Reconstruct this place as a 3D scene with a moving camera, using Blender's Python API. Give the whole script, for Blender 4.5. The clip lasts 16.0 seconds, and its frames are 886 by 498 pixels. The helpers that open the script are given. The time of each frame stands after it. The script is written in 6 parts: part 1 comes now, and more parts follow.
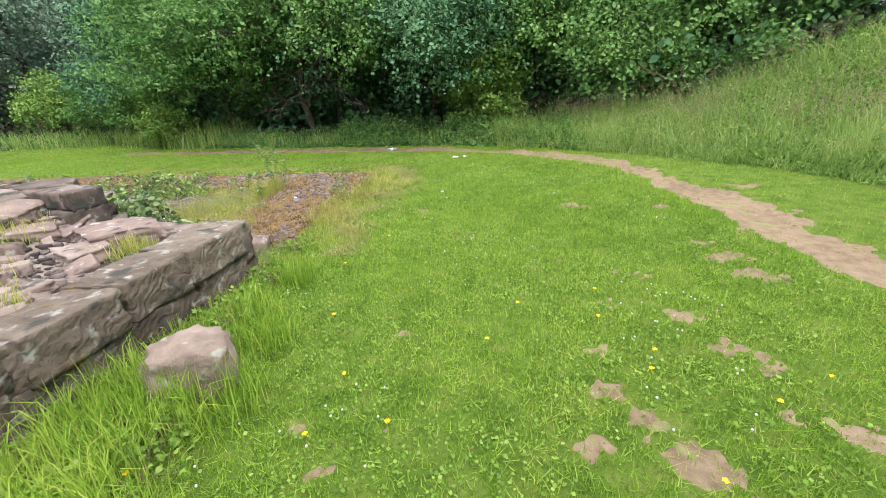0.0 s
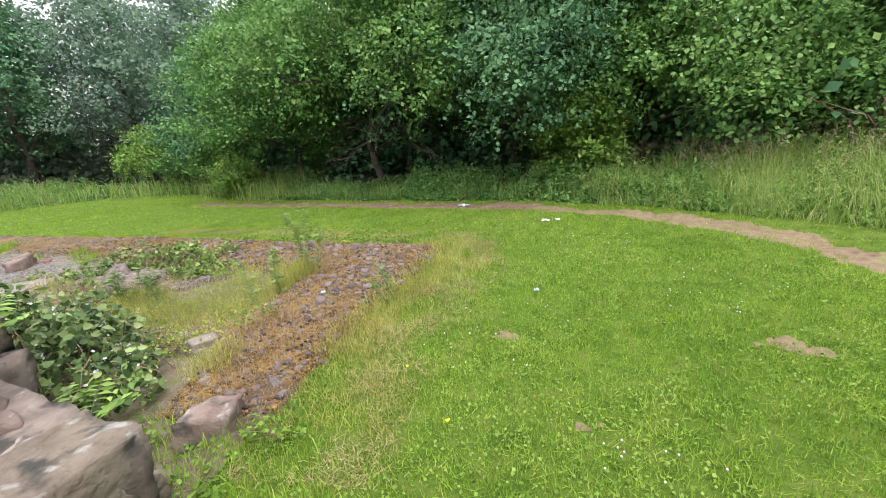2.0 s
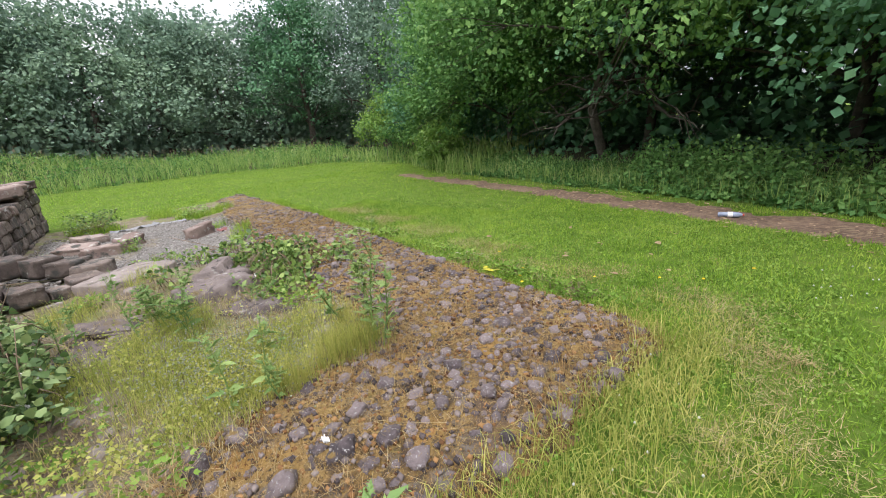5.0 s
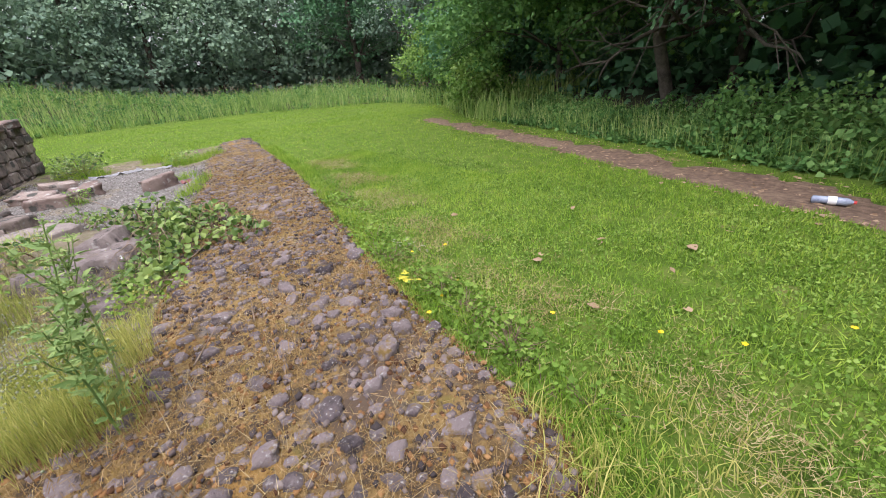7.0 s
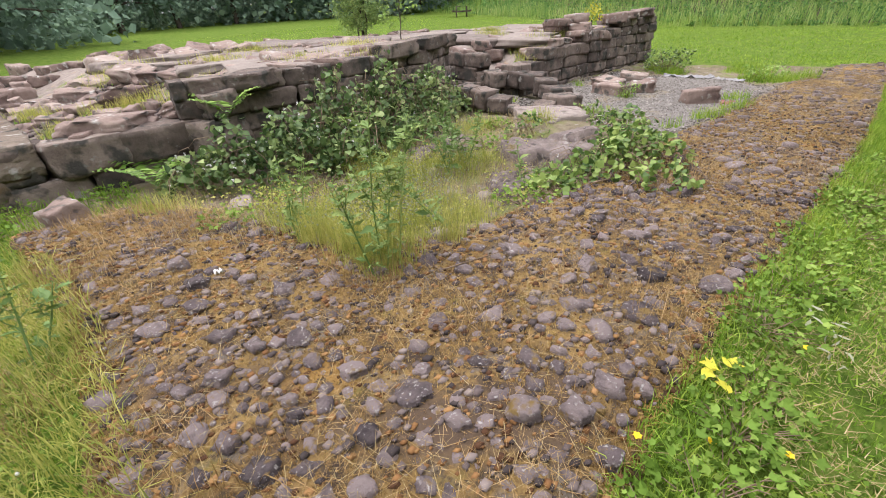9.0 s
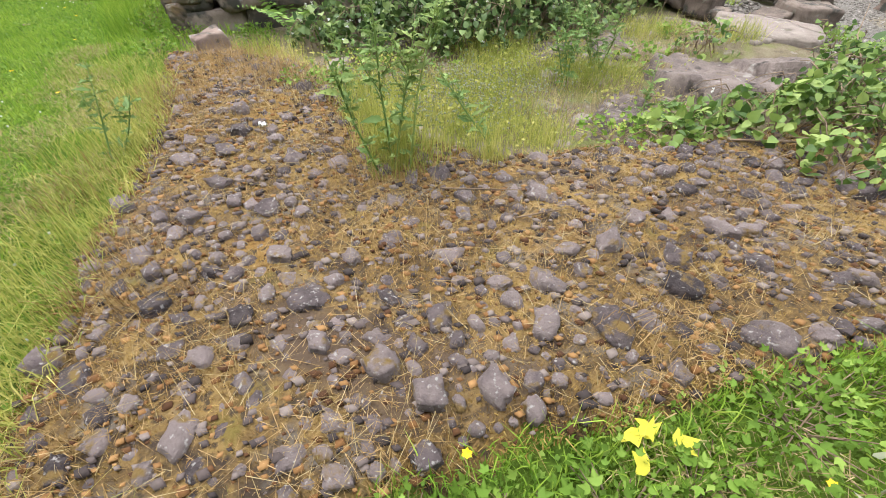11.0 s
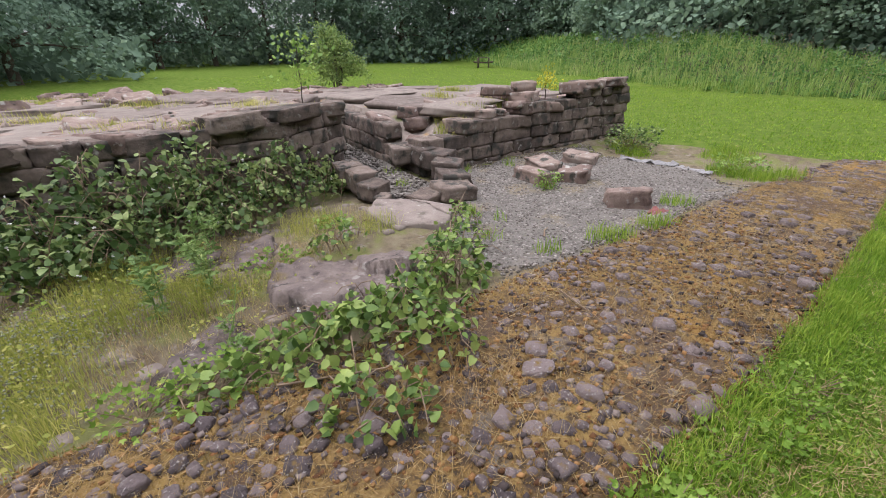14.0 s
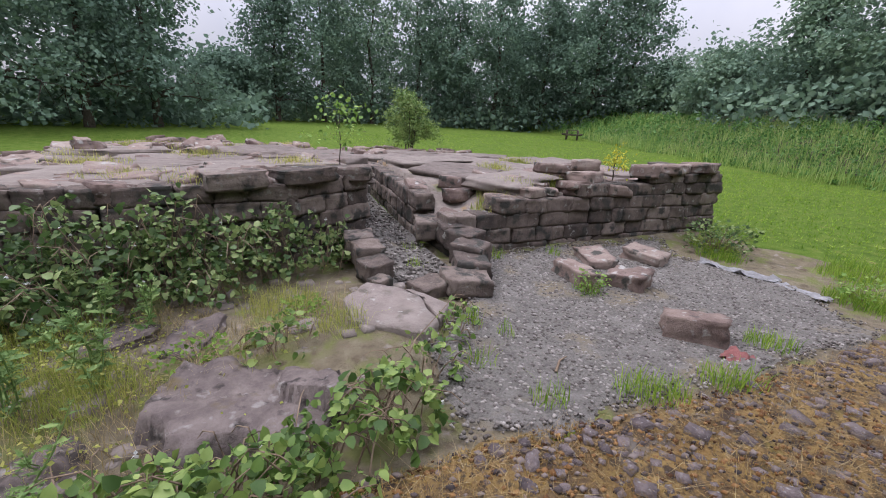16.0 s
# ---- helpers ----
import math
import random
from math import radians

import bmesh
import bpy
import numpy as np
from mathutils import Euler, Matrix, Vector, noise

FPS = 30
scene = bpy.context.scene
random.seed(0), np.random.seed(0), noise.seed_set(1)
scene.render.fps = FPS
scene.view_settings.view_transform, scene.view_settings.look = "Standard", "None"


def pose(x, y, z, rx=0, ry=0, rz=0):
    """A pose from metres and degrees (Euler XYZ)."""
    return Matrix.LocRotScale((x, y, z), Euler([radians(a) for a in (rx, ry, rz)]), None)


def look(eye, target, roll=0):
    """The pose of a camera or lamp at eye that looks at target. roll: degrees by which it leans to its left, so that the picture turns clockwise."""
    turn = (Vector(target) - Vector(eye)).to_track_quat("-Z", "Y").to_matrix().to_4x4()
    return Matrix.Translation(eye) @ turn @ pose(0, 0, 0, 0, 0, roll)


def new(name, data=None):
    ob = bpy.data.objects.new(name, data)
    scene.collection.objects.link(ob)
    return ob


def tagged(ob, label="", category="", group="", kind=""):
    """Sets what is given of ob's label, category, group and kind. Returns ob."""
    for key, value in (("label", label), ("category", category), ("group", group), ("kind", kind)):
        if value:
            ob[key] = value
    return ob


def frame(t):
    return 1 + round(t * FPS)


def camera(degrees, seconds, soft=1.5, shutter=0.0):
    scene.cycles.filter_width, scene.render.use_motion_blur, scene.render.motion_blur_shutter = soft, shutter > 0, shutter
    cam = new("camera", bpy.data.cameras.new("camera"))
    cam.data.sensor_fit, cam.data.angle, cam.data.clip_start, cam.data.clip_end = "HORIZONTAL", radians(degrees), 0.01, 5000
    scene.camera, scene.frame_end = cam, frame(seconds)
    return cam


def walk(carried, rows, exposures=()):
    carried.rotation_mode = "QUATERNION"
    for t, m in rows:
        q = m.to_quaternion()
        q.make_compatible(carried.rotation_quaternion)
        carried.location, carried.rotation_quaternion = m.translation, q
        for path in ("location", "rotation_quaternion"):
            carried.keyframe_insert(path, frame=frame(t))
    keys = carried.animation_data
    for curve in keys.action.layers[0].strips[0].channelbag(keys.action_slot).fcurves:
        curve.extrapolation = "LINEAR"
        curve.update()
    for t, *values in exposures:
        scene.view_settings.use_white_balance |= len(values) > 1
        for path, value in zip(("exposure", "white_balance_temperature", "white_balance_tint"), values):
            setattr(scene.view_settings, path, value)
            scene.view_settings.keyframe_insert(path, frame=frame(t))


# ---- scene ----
cam = camera(94.5, 16.0, soft=0.95)
PATH = [
    (0, (0.184, -0.025, 1.563), (0.145, 1.839, 0.839), -3.2),
    (0.5, (0.067, 0.522, 1.633), (-0.097, 2.401, 0.966), -3.5),
    (1, (0.089, 1.169, 1.656), (-0.343, 3.048, 1.121), -2.0),
    (1.5, (0.018, 1.787, 1.625), (-0.429, 3.666, 1.102), -3.7),
    (2, (-0.057, 2.331, 1.642), (-0.432, 4.225, 1.12), -4.4),
    (2.5, (-0.088, 2.88, 1.64), (-0.492, 4.776, 1.146), -1.7),
    (3, (-0.255, 3.407, 1.571), (-1.007, 5.2, 1.105), -4.6),
    (3.5, (-0.385, 3.906, 1.56), (-1.347, 5.594, 1.082), -5.6),
    (4, (-0.41, 4.457, 1.533), (-1.661, 5.937, 1.039), -3.2),
    (4.5, (-0.527, 5.014, 1.537), (-1.809, 6.452, 0.999), -3.4),
    (4.7, (-0.552, 5.204, 1.539), (-1.845, 6.623, 0.979), -4.3),
    (6.8, (-0.774, 7.155, 1.403), (-2.209, 8.33, 0.63), -3.8),
    (7, (-0.797, 7.372, 1.37), (-2.265, 8.475, 0.56), -5.1),
    (7.5, (-0.873, 7.864, 1.45), (-2.471, 8.755, 0.642), -1.7),
    (8, (-0.87, 8.339, 1.454), (-2.647, 8.751, 0.635), -0.4),
    (8.5, (-1.165, 8.55, 1.378), (-2.994, 8.405, 0.59), 0.4),
    (9, (-1.41, 8.505, 1.375), (-2.774, 7.456, 0.353), -3.0),
    (9.2, (-1.476, 8.492, 1.318), (-2.576, 7.237, 0.235), -2.3),
    (11.3, (-2.296, 8.916, 1.277), (-2.859, 7.599, -0.119), -2.1),
    (11.5, (-2.321, 8.96, 1.302), (-2.887, 7.647, -0.095), -4.8),
    (12, (-2.511, 9.056, 1.366), (-3.129, 7.754, -0.022), -10.3),
    (12.5, (-2.944, 9.226, 1.387), (-3.859, 8.028, 0.073), -1.9),
    (13, (-3.248, 9.259, 1.402), (-4.327, 8.08, 0.2), -7.1),
    (13.5, (-3.601, 9.154, 1.493), (-4.835, 7.959, 0.469), -3.6),
    (14, (-4.023, 9.235, 1.555), (-5.357, 8.018, 0.695), -0.5),
    (14.5, (-4.316, 9.273, 1.546), (-5.654, 8.039, 0.718), -3.8),
    (15, (-4.622, 9.119, 1.566), (-5.96, 7.846, 0.799), -1.2),
    (15.5, (-4.901, 9.028, 1.541), (-6.181, 7.674, 0.816), 1.2),
    (16, (-5.204, 9.041, 1.596), (-6.325, 7.499, 0.992), 3.0),
]
EXPOSURES = [(0.0, 1.06, 6550, 12), (1.5, 0.9, 6650, 13), (2.4, 0.98, 6650, 13), (3.0, 0.88, 6700, 13), (3.5, 0.8, 6550, 13), (5.0, 0.76, 6450, 14), (7.5, 0.83, 6350, 20), (8.0, 0.76, 6450, 20), (9.0, 0.84, 6700, 17), (12.0, 1.08, 6650, 9), (13.0, 1.04, 6550, 12), (14.5, 0.3, 6550, 20), (15.0, 0.39, 6350, 17), (15.5, 0.28, 6250, 19), (16.0, 0.27, 6150, 21)]
walk(cam, [(t, look(eye, target, roll)) for t, eye, target, roll in PATH], EXPOSURES)

# ---- sky and sun ----
SUN_DIR = Vector((0.35, -0.45, 0.95)).normalized()
world = bpy.data.worlds.new("overcast_sky")
scene.world = world
world.use_nodes = True
wn, wl = world.node_tree.nodes, world.node_tree.links
wn.clear()
w_out = wn.new("ShaderNodeOutputWorld")
w_bg = wn.new("ShaderNodeBackground")
w_sky = wn.new("ShaderNodeTexSky")
w_sky.sky_type, w_sky.sun_disc = "NISHITA", False
w_sky.sun_elevation, w_sky.sun_rotation = math.asin(SUN_DIR.z), math.atan2(SUN_DIR.x, SUN_DIR.y)
w_tc = wn.new("ShaderNodeTexCoord")
w_no = wn.new("ShaderNodeTexNoise")
w_no.inputs["Scale"].default_value, w_no.inputs["Detail"].default_value = 2.2, 6.0
w_ramp = wn.new("ShaderNodeValToRGB")
w_ramp.color_ramp.elements[0].position, w_ramp.color_ramp.elements[0].color = 0.34, (6.6, 7.0, 7.8, 1)
w_ramp.color_ramp.elements[1].position, w_ramp.color_ramp.elements[1].color = 0.66, (10.2, 10.2, 10.4, 1)
w_mix = wn.new("ShaderNodeMixRGB")
w_mix.inputs[0].default_value = 0.88
wl.new(w_tc.outputs["Generated"], w_no.inputs["Vector"])
wl.new(w_no.outputs["Fac"], w_ramp.inputs[0])
wl.new(w_sky.outputs[0], w_mix.inputs[1])
wl.new(w_ramp.outputs[0], w_mix.inputs[2])
w_sep = wn.new("ShaderNodeSeparateXYZ")
w_map = wn.new("ShaderNodeMapRange")
w_map.inputs["To Min"].default_value, w_map.inputs["To Max"].default_value = 0.36, 2.5
w_mul = wn.new("ShaderNodeVectorMath")
w_mul.operation = "MULTIPLY"
wl.new(w_tc.outputs["Generated"], w_sep.inputs[0])
wl.new(w_sep.outputs["Z"], w_map.inputs["Value"])
wl.new(w_mix.outputs[0], w_mul.inputs[0])
wl.new(w_map.outputs[0], w_mul.inputs[1])
wl.new(w_mul.outputs[0], w_bg.inputs[0])
w_bg.inputs[1].default_value = 0.105
wl.new(w_bg.outputs[0], w_out.inputs[0])
sun = new("sun", bpy.data.lights.new("sun", "SUN"))
sun.data.energy, sun.data.angle, sun.data.color = 1.3, radians(14), (1.0, 0.97, 0.92)
sun.matrix_world = look((0, 0, 30), Vector((0, 0, 30)) - SUN_DIR)

# ---- materials ----
def material(name, stops, scale=6.0, rough=0.85, bump=0.3, fine=40.0, vary=0.0, island=0.0, thin=0.0, spec=0.3, spots=None, big=0.5):
    """Noise-graded surface. stops: (position, colour). vary: brightness spread from thing to thing; island: from leaf to leaf; thin: light let through; spots: (colour, scale, cover)."""
    m = bpy.data.materials.new(name)
    m.use_nodes = True
    nt = m.node_tree
    N, L = nt.nodes, nt.links
    b = N["Principled BSDF"]
    b.inputs["Roughness"].default_value = rough
    b.inputs["Specular IOR Level"].default_value = spec
    geo = N.new("ShaderNodeNewGeometry")
    n1 = N.new("ShaderNodeTexNoise")
    n1.inputs["Scale"].default_value, n1.inputs["Detail"].default_value, n1.inputs["Roughness"].default_value = scale, 8.0, 0.65
    L.new(geo.outputs["Position"], n1.inputs["Vector"])
    n0 = N.new("ShaderNodeTexNoise")
    n0.inputs["Scale"].default_value, n0.inputs["Detail"].default_value = scale * 0.12, 3.0
    L.new(geo.outputs["Position"], n0.inputs["Vector"])
    mixn = N.new("ShaderNodeMath")
    mixn.operation = "MULTIPLY_ADD"
    sub = N.new("ShaderNodeMath")
    sub.operation = "SUBTRACT"
    L.new(n0.outputs["Fac"], sub.inputs[0])
    sub.inputs[1].default_value = 0.5
    L.new(sub.outputs[0], mixn.inputs[0])
    mixn.inputs[1].default_value = big
    L.new(n1.outputs["Fac"], mixn.inputs[2])
    fac = mixn.outputs[0]
    oi = N.new("ShaderNodeObjectInfo")
    for amount, source in ((vary, oi.outputs["Random"]), (island, geo.outputs["Random Per Island"])):
        if amount:
            a = N.new("ShaderNodeMath")
            a.operation = "SUBTRACT"
            L.new(source, a.inputs[0])
            a.inputs[1].default_value = 0.5
            c = N.new("ShaderNodeMath")
            c.operation = "MULTIPLY_ADD"
            L.new(a.outputs[0], c.inputs[0])
            c.inputs[1].default_value = amount
            L.new(fac, c.inputs[2])
            fac = c.outputs[0]
    ramp = N.new("ShaderNodeValToRGB")
    els = ramp.color_ramp.elements
    while len(els) < len(stops):
        els.new(0.5)
    for e, (p, c) in zip(els, stops):
        e.position, e.color = p, (*c, 1)
    L.new(fac, ramp.inputs[0])
    col = ramp.outputs[0]
    if spots:
        for sc, ss, cover in spots:
            ns = N.new("ShaderNodeTexNoise")
            ns.inputs["Scale"].default_value, ns.inputs["Detail"].default_value = ss, 5.0
            off = N.new("ShaderNodeVectorMath")
            off.operation = "ADD"
            off.inputs[1].default_value = (ss * 3.1, ss, 7.7)
            L.new(geo.outputs["Position"], off.inputs[0])
            L.new(off.outputs[0], ns.inputs["Vector"])
            rs = N.new("ShaderNodeValToRGB")
            rs.color_ramp.elements[0].position, rs.color_ramp.elements[1].position = 1 - cover - 0.05, 1 - cover + 0.05
            L.new(ns.outputs["Fac"], rs.inputs[0])
            mx = N.new("ShaderNodeMixRGB")
            L.new(rs.outputs[0], mx.inputs[0])
            L.new(col, mx.inputs[1])
            mx.inputs[2].default_value = (*sc, 1)
            col = mx.outputs[0]
    L.new(col, b.inputs["Base Color"])
    if bump:
        nb = N.new("ShaderNodeTexNoise")
        nb.inputs["Scale"].default_value, nb.inputs["Detail"].default_value, nb.inputs["Roughness"].default_value = fine, 8.0, 0.7
        L.new(geo.outputs["Position"], nb.inputs["Vector"])
        bp = N.new("ShaderNodeBump")
        bp.inputs["Strength"].default_value, bp.inputs["Distance"].default_value = bump, 0.02
        L.new(nb.outputs["Fac"], bp.inputs["Height"])
        L.new(bp.outputs[0], b.inputs["Normal"])
    if thin:
        tr = N.new("ShaderNodeBsdfTranslucent")
        L.new(col, tr.inputs["Color"])
        mix = N.new("ShaderNodeMixShader")
        mix.inputs[0].default_value = thin
        L.new(b.outputs[0], mix.inputs[1])
        L.new(tr.outputs[0], mix.inputs[2])
        L.new(mix.outputs[0], N["Material Output"].inputs["Surface"])
    return m


M_LAWN = material("mown_turf", [(0.25, (0.056, 0.1, 0.014)), (0.5, (0.09, 0.15, 0.021)), (0.75, (0.134, 0.172, 0.038))], 38, 1.0, 1.0, 70, big=1.1, spec=0.08, spots=[((0.22, 0.19, 0.08), 3.3, 0.28)])
M_BLADE = material("grass_blade", [(0.2, (0.122, 0.235, 0.022)), (0.5, (0.205, 0.348, 0.036)), (0.8, (0.345, 0.45, 0.074))], 3, 0.65, 0, island=0.6, thin=0.35, big=0.8, spec=0.2)
M_TALL = material("tall_grass_blade", [(0.2, (0.17, 0.3, 0.065)), (0.55, (0.3, 0.43, 0.115)), (0.85, (0.5, 0.54, 0.23))], 2, 0.65, 0, island=0.5, thin=0.45, big=0.7)
M_COURTGRASS = material("yellow_green_fine_grass", [(0.2, (0.207, 0.254, 0.0495)), (0.5, (0.375, 0.394, 0.0935)), (0.85, (0.595, 0.534, 0.187))], 2, 0.7, 0, island=0.5, thin=0.45, big=0.7)
M_DRY = material("dry_grass", [(0.2, (0.15, 0.088, 0.032)), (0.5, (0.31, 0.2, 0.08)), (0.85, (0.46, 0.33, 0.17))], 4, 0.8, 0, island=0.5, thin=0.25)
M_STRAW = material("pale_straw", [(0.2, (0.252, 0.19, 0.0826)), (0.5, (0.354, 0.279, 0.135)), (0.85, (0.462, 0.382, 0.218))], 4, 0.8, 0, island=0.5, thin=0.25)
M_SEED = material("grass_seed_head", [(0.2, (0.24, 0.165, 0.12)), (0.8, (0.36, 0.27, 0.2))], 4, 0.85, 0, island=0.4, thin=0.25)
M_LEAF = material("tree_leaf", [(0.15, (0.05, 0.138, 0.036)), (0.5, (0.118, 0.248, 0.068)), (0.85, (0.225, 0.375, 0.108))], 0.9, 0.6, 0, island=0.5, thin=0.35, big=0.8, spec=0.2)
# blue raised a quarter: some distance haze is put into this leaf colour
M_LEAF_DARK = material("dark_tree_leaf", [(0.15, (0.0538, 0.139, 0.0708)), (0.5, (0.0978, 0.219, 0.109)), (0.85, (0.183, 0.336, 0.161))], 0.6, 0.6, 0, island=0.4, thin=0.25, big=0.6, spec=0.15)
# distance haze painted into the leaf: paler, greyer blue, low contrast
M_LEAF_HAZED = material("hazed_far_leaf", [(0.2, (0.1, 0.16, 0.122)), (0.5, (0.175, 0.262, 0.19)), (0.8, (0.285, 0.39, 0.255))], 0.5, 0.8, 0, island=0.2, thin=0.32, big=0.9, spec=0.05)
M_LEAF_LIGHT = material("young_leaf", [(0.15, (0.0931, 0.186, 0.0342)), (0.5, (0.178, 0.319, 0.0621)), (0.85, (0.342, 0.482, 0.124))], 1.5, 0.5, 0, island=0.55, thin=0.35, big=0.6)
M_BRAMBLE = material("bramble_leaf", [(0.15, (0.042, 0.085, 0.026)), (0.5, (0.112, 0.185, 0.058)), (0.85, (0.3, 0.375, 0.145))], 2.5, 0.5, 0, island=0.7, thin=0.28, spec=0.3)
M_BRAMBLE_YOUNG = material("young_bramble_leaf", [(0.15, (0.055, 0.11, 0.026)), (0.5, (0.14, 0.235, 0.05)), (0.85, (0.3, 0.39, 0.11))], 2.5, 0.5, 0, island=0.75, thin=0.32, spec=0.35)
M_BEDROCK = material("purple_grey_bedrock", [(0.2, (0.058, 0.048, 0.045)), (0.5, (0.14, 0.113, 0.104)), (0.85, (0.25, 0.208, 0.188))], 7, 0.95, 1.0, 30, vary=0.2, spots=[((0.27, 0.25, 0.23), 12, 0.34), ((0.13, 0.1, 0.045), 4, 0.36), ((0.05, 0.042, 0.038), 9, 0.37)])
M_THISTLE = material("thistle_leaf", [(0.15, (0.105, 0.191, 0.0562)), (0.5, (0.172, 0.273, 0.0799)), (0.85, (0.299, 0.382, 0.122))], 3, 0.6, 0, island=0.5, thin=0.25)
M_BARK = material("bark", [(0.3, (0.04, 0.033, 0.026)), (0.7, (0.12, 0.1, 0.08))], 12, 0.95, 0.8, 50)
M_TWIG = material("dry_twig", [(0.3, (0.13, 0.09, 0.06)), (0.7, (0.27, 0.2, 0.14))], 12, 0.9, 0.3, 50)
M_STONE = material("red_sandstone", [(0.2, (0.0882, 0.0599, 0.0515)), (0.45, (0.197, 0.144, 0.123)), (0.62, (0.252, 0.193, 0.163)), (0.85, (0.327, 0.279, 0.239))], 5, 0.92, 0.9, 28, vary=0.35, spots=[((0.36, 0.35, 0.32), 9, 0.36), ((0.06, 0.058, 0.05), 6, 0.37)])
M_FACE = material("weathered_wall_stone", [(0.2, (0.0558, 0.0451, 0.0396)), (0.5, (0.133, 0.104, 0.088)), (0.85, (0.249, 0.203, 0.172))], 6, 0.95, 1.0, 26, vary=0.4, spots=[((0.25, 0.245, 0.22), 11, 0.34), ((0.05, 0.048, 0.042), 5, 0.42)])
M_BOULDER = material("pale_pink_boulder", [(0.2, (0.12, 0.088, 0.07)), (0.5, (0.225, 0.172, 0.138)), (0.85, (0.32, 0.265, 0.22))], 7, 0.92, 0.8, 30, spots=[((0.3, 0.29, 0.25), 9, 0.36), ((0.14, 0.12, 0.08), 5, 0.32)])
M_SLAB = material("flat_weathered_slab", [(0.2, (0.107, 0.0847, 0.0748)), (0.5, (0.192, 0.16, 0.14)), (0.85, (0.264, 0.231, 0.202))], 5, 0.93, 0.6, 40, vary=0.25, spots=[((0.12, 0.11, 0.095), 4, 0.36)])
M_COVER = material("pale_worn_slab", [(0.2, (0.15, 0.122, 0.108)), (0.5, (0.245, 0.205, 0.182)), (0.85, (0.33, 0.29, 0.258))], 6, 0.93, 0.9, 45, spots=[((0.14, 0.12, 0.1), 5, 0.37), ((0.36, 0.34, 0.31), 14, 0.33)])
M_COBBLE = material("grey_purple_cobble", [(0.2, (0.04, 0.032, 0.034)), (0.5, (0.105, 0.084, 0.086)), (0.85, (0.21, 0.17, 0.165))], 18, 0.92, 1.0, 70, vary=0.6, island=0.45, spots=[((0.36, 0.345, 0.33), 60, 0.35), ((0.19, 0.125, 0.042), 16, 0.37), ((0.3, 0.28, 0.265), 28, 0.3)])
M_CRUMB = material("moss_crumb", [(0.2, (0.0612, 0.0275, 0.0124)), (0.5, (0.169, 0.0825, 0.0299)), (0.85, (0.285, 0.16, 0.0647))], 5, 1.0, 0, island=0.8)
M_MOSSTUFT = material("golden_moss", [(0.2, (0.105, 0.062, 0.022)), (0.5, (0.265, 0.17, 0.055)), (0.85, (0.46, 0.33, 0.12))], 7, 0.95, 0, island=0.6, thin=0.25, big=1.0, spec=0.05)
M_PEBBLE = material("small_pebble", [(0.2, (0.035, 0.027, 0.026)), (0.5, (0.088, 0.068, 0.064)), (0.85, (0.19, 0.155, 0.14))], 8, 0.9, 0, island=0.9)
M_MOSS = material("mossy_soil", [(0.2, (0.06, 0.038, 0.02)), (0.42, (0.15, 0.095, 0.037)), (0.6, (0.25, 0.165, 0.062)), (0.85, (0.27, 0.185, 0.06))], 30, 1.0, 1.0, 60, big=0.9, spots=[((0.055, 0.038, 0.027), 8, 0.42), ((0.17, 0.13, 0.035), 4.5, 0.34), ((0.14, 0.12, 0.1), 5, 0.4), ((0.27, 0.155, 0.045), 2.1, 0.36), ((0.07, 0.05, 0.03), 30, 0.42), ((0.1, 0.068, 0.045), 1.7, 0.42)])
M_GRAVEL = material("grey_gravel_bed", [(0.25, (0.0929, 0.084, 0.0745)), (0.5, (0.167, 0.155, 0.139)), (0.8, (0.243, 0.23, 0.208))], 45, 0.95, 1.0, 90, big=0.6, spots=[((0.2, 0.17, 0.12), 2.0, 0.38)])
M_CHIP = material("gravel_chip", [(0.2, (0.095, 0.083, 0.073)), (0.5, (0.175, 0.157, 0.14)), (0.85, (0.32, 0.296, 0.268))], 20, 0.9, 0.3, 90, island=0.8)
M_DIRT = material("bare_dry_earth", [(0.25, (0.12, 0.083, 0.05)), (0.5, (0.205, 0.148, 0.093)), (0.8, (0.29, 0.22, 0.148))], 9, 1.0, 0.9, 50, spots=[((0.2, 0.2, 0.08), 5, 0.36)])
M_LITTER = material("leaf_litter_soil", [(0.25, (0.07, 0.045, 0.032)), (0.5, (0.15, 0.1, 0.07)), (0.8, (0.27, 0.19, 0.13))], 14, 1.0, 1.0, 50)
M_COURT = material("weedy_rubble_soil", [(0.2, (0.085, 0.07, 0.047)), (0.5, (0.16, 0.132, 0.086)), (0.8, (0.235, 0.208, 0.14))], 7, 1.0, 1.0, 45, spots=[((0.14, 0.15, 0.05), 3, 0.44), ((0.24, 0.21, 0.18), 9, 0.34), ((0.1, 0.075, 0.05), 5, 0.36)])
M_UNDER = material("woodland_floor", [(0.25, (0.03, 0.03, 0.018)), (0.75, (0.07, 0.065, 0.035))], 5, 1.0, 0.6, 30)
M_DEADLEAF = material("dead_leaf", [(0.2, (0.2, 0.12, 0.07)), (0.8, (0.42, 0.3, 0.2))], 6, 0.8, 0, island=0.6, thin=0.2)
M_YELLOW = material("buttercup_petal", [(0.3, (0.75, 0.5, 0.01)), (0.7, (0.85, 0.62, 0.03))], 6, 0.5, 0, thin=0.2)
M_WHITE = material("white_petal", [(0.3, (0.525, 0.525, 0.51)), (0.7, (0.615, 0.615, 0.6))], 6, 0.6, 0, thin=0.2)
M_CLOVER = material("clover_leaf", [(0.2, (0.088, 0.165, 0.02)), (0.5, (0.148, 0.26, 0.037)), (0.8, (0.25, 0.36, 0.075))], 3, 0.65, 0, island=0.6, thin=0.3, big=0.8, spec=0.2)
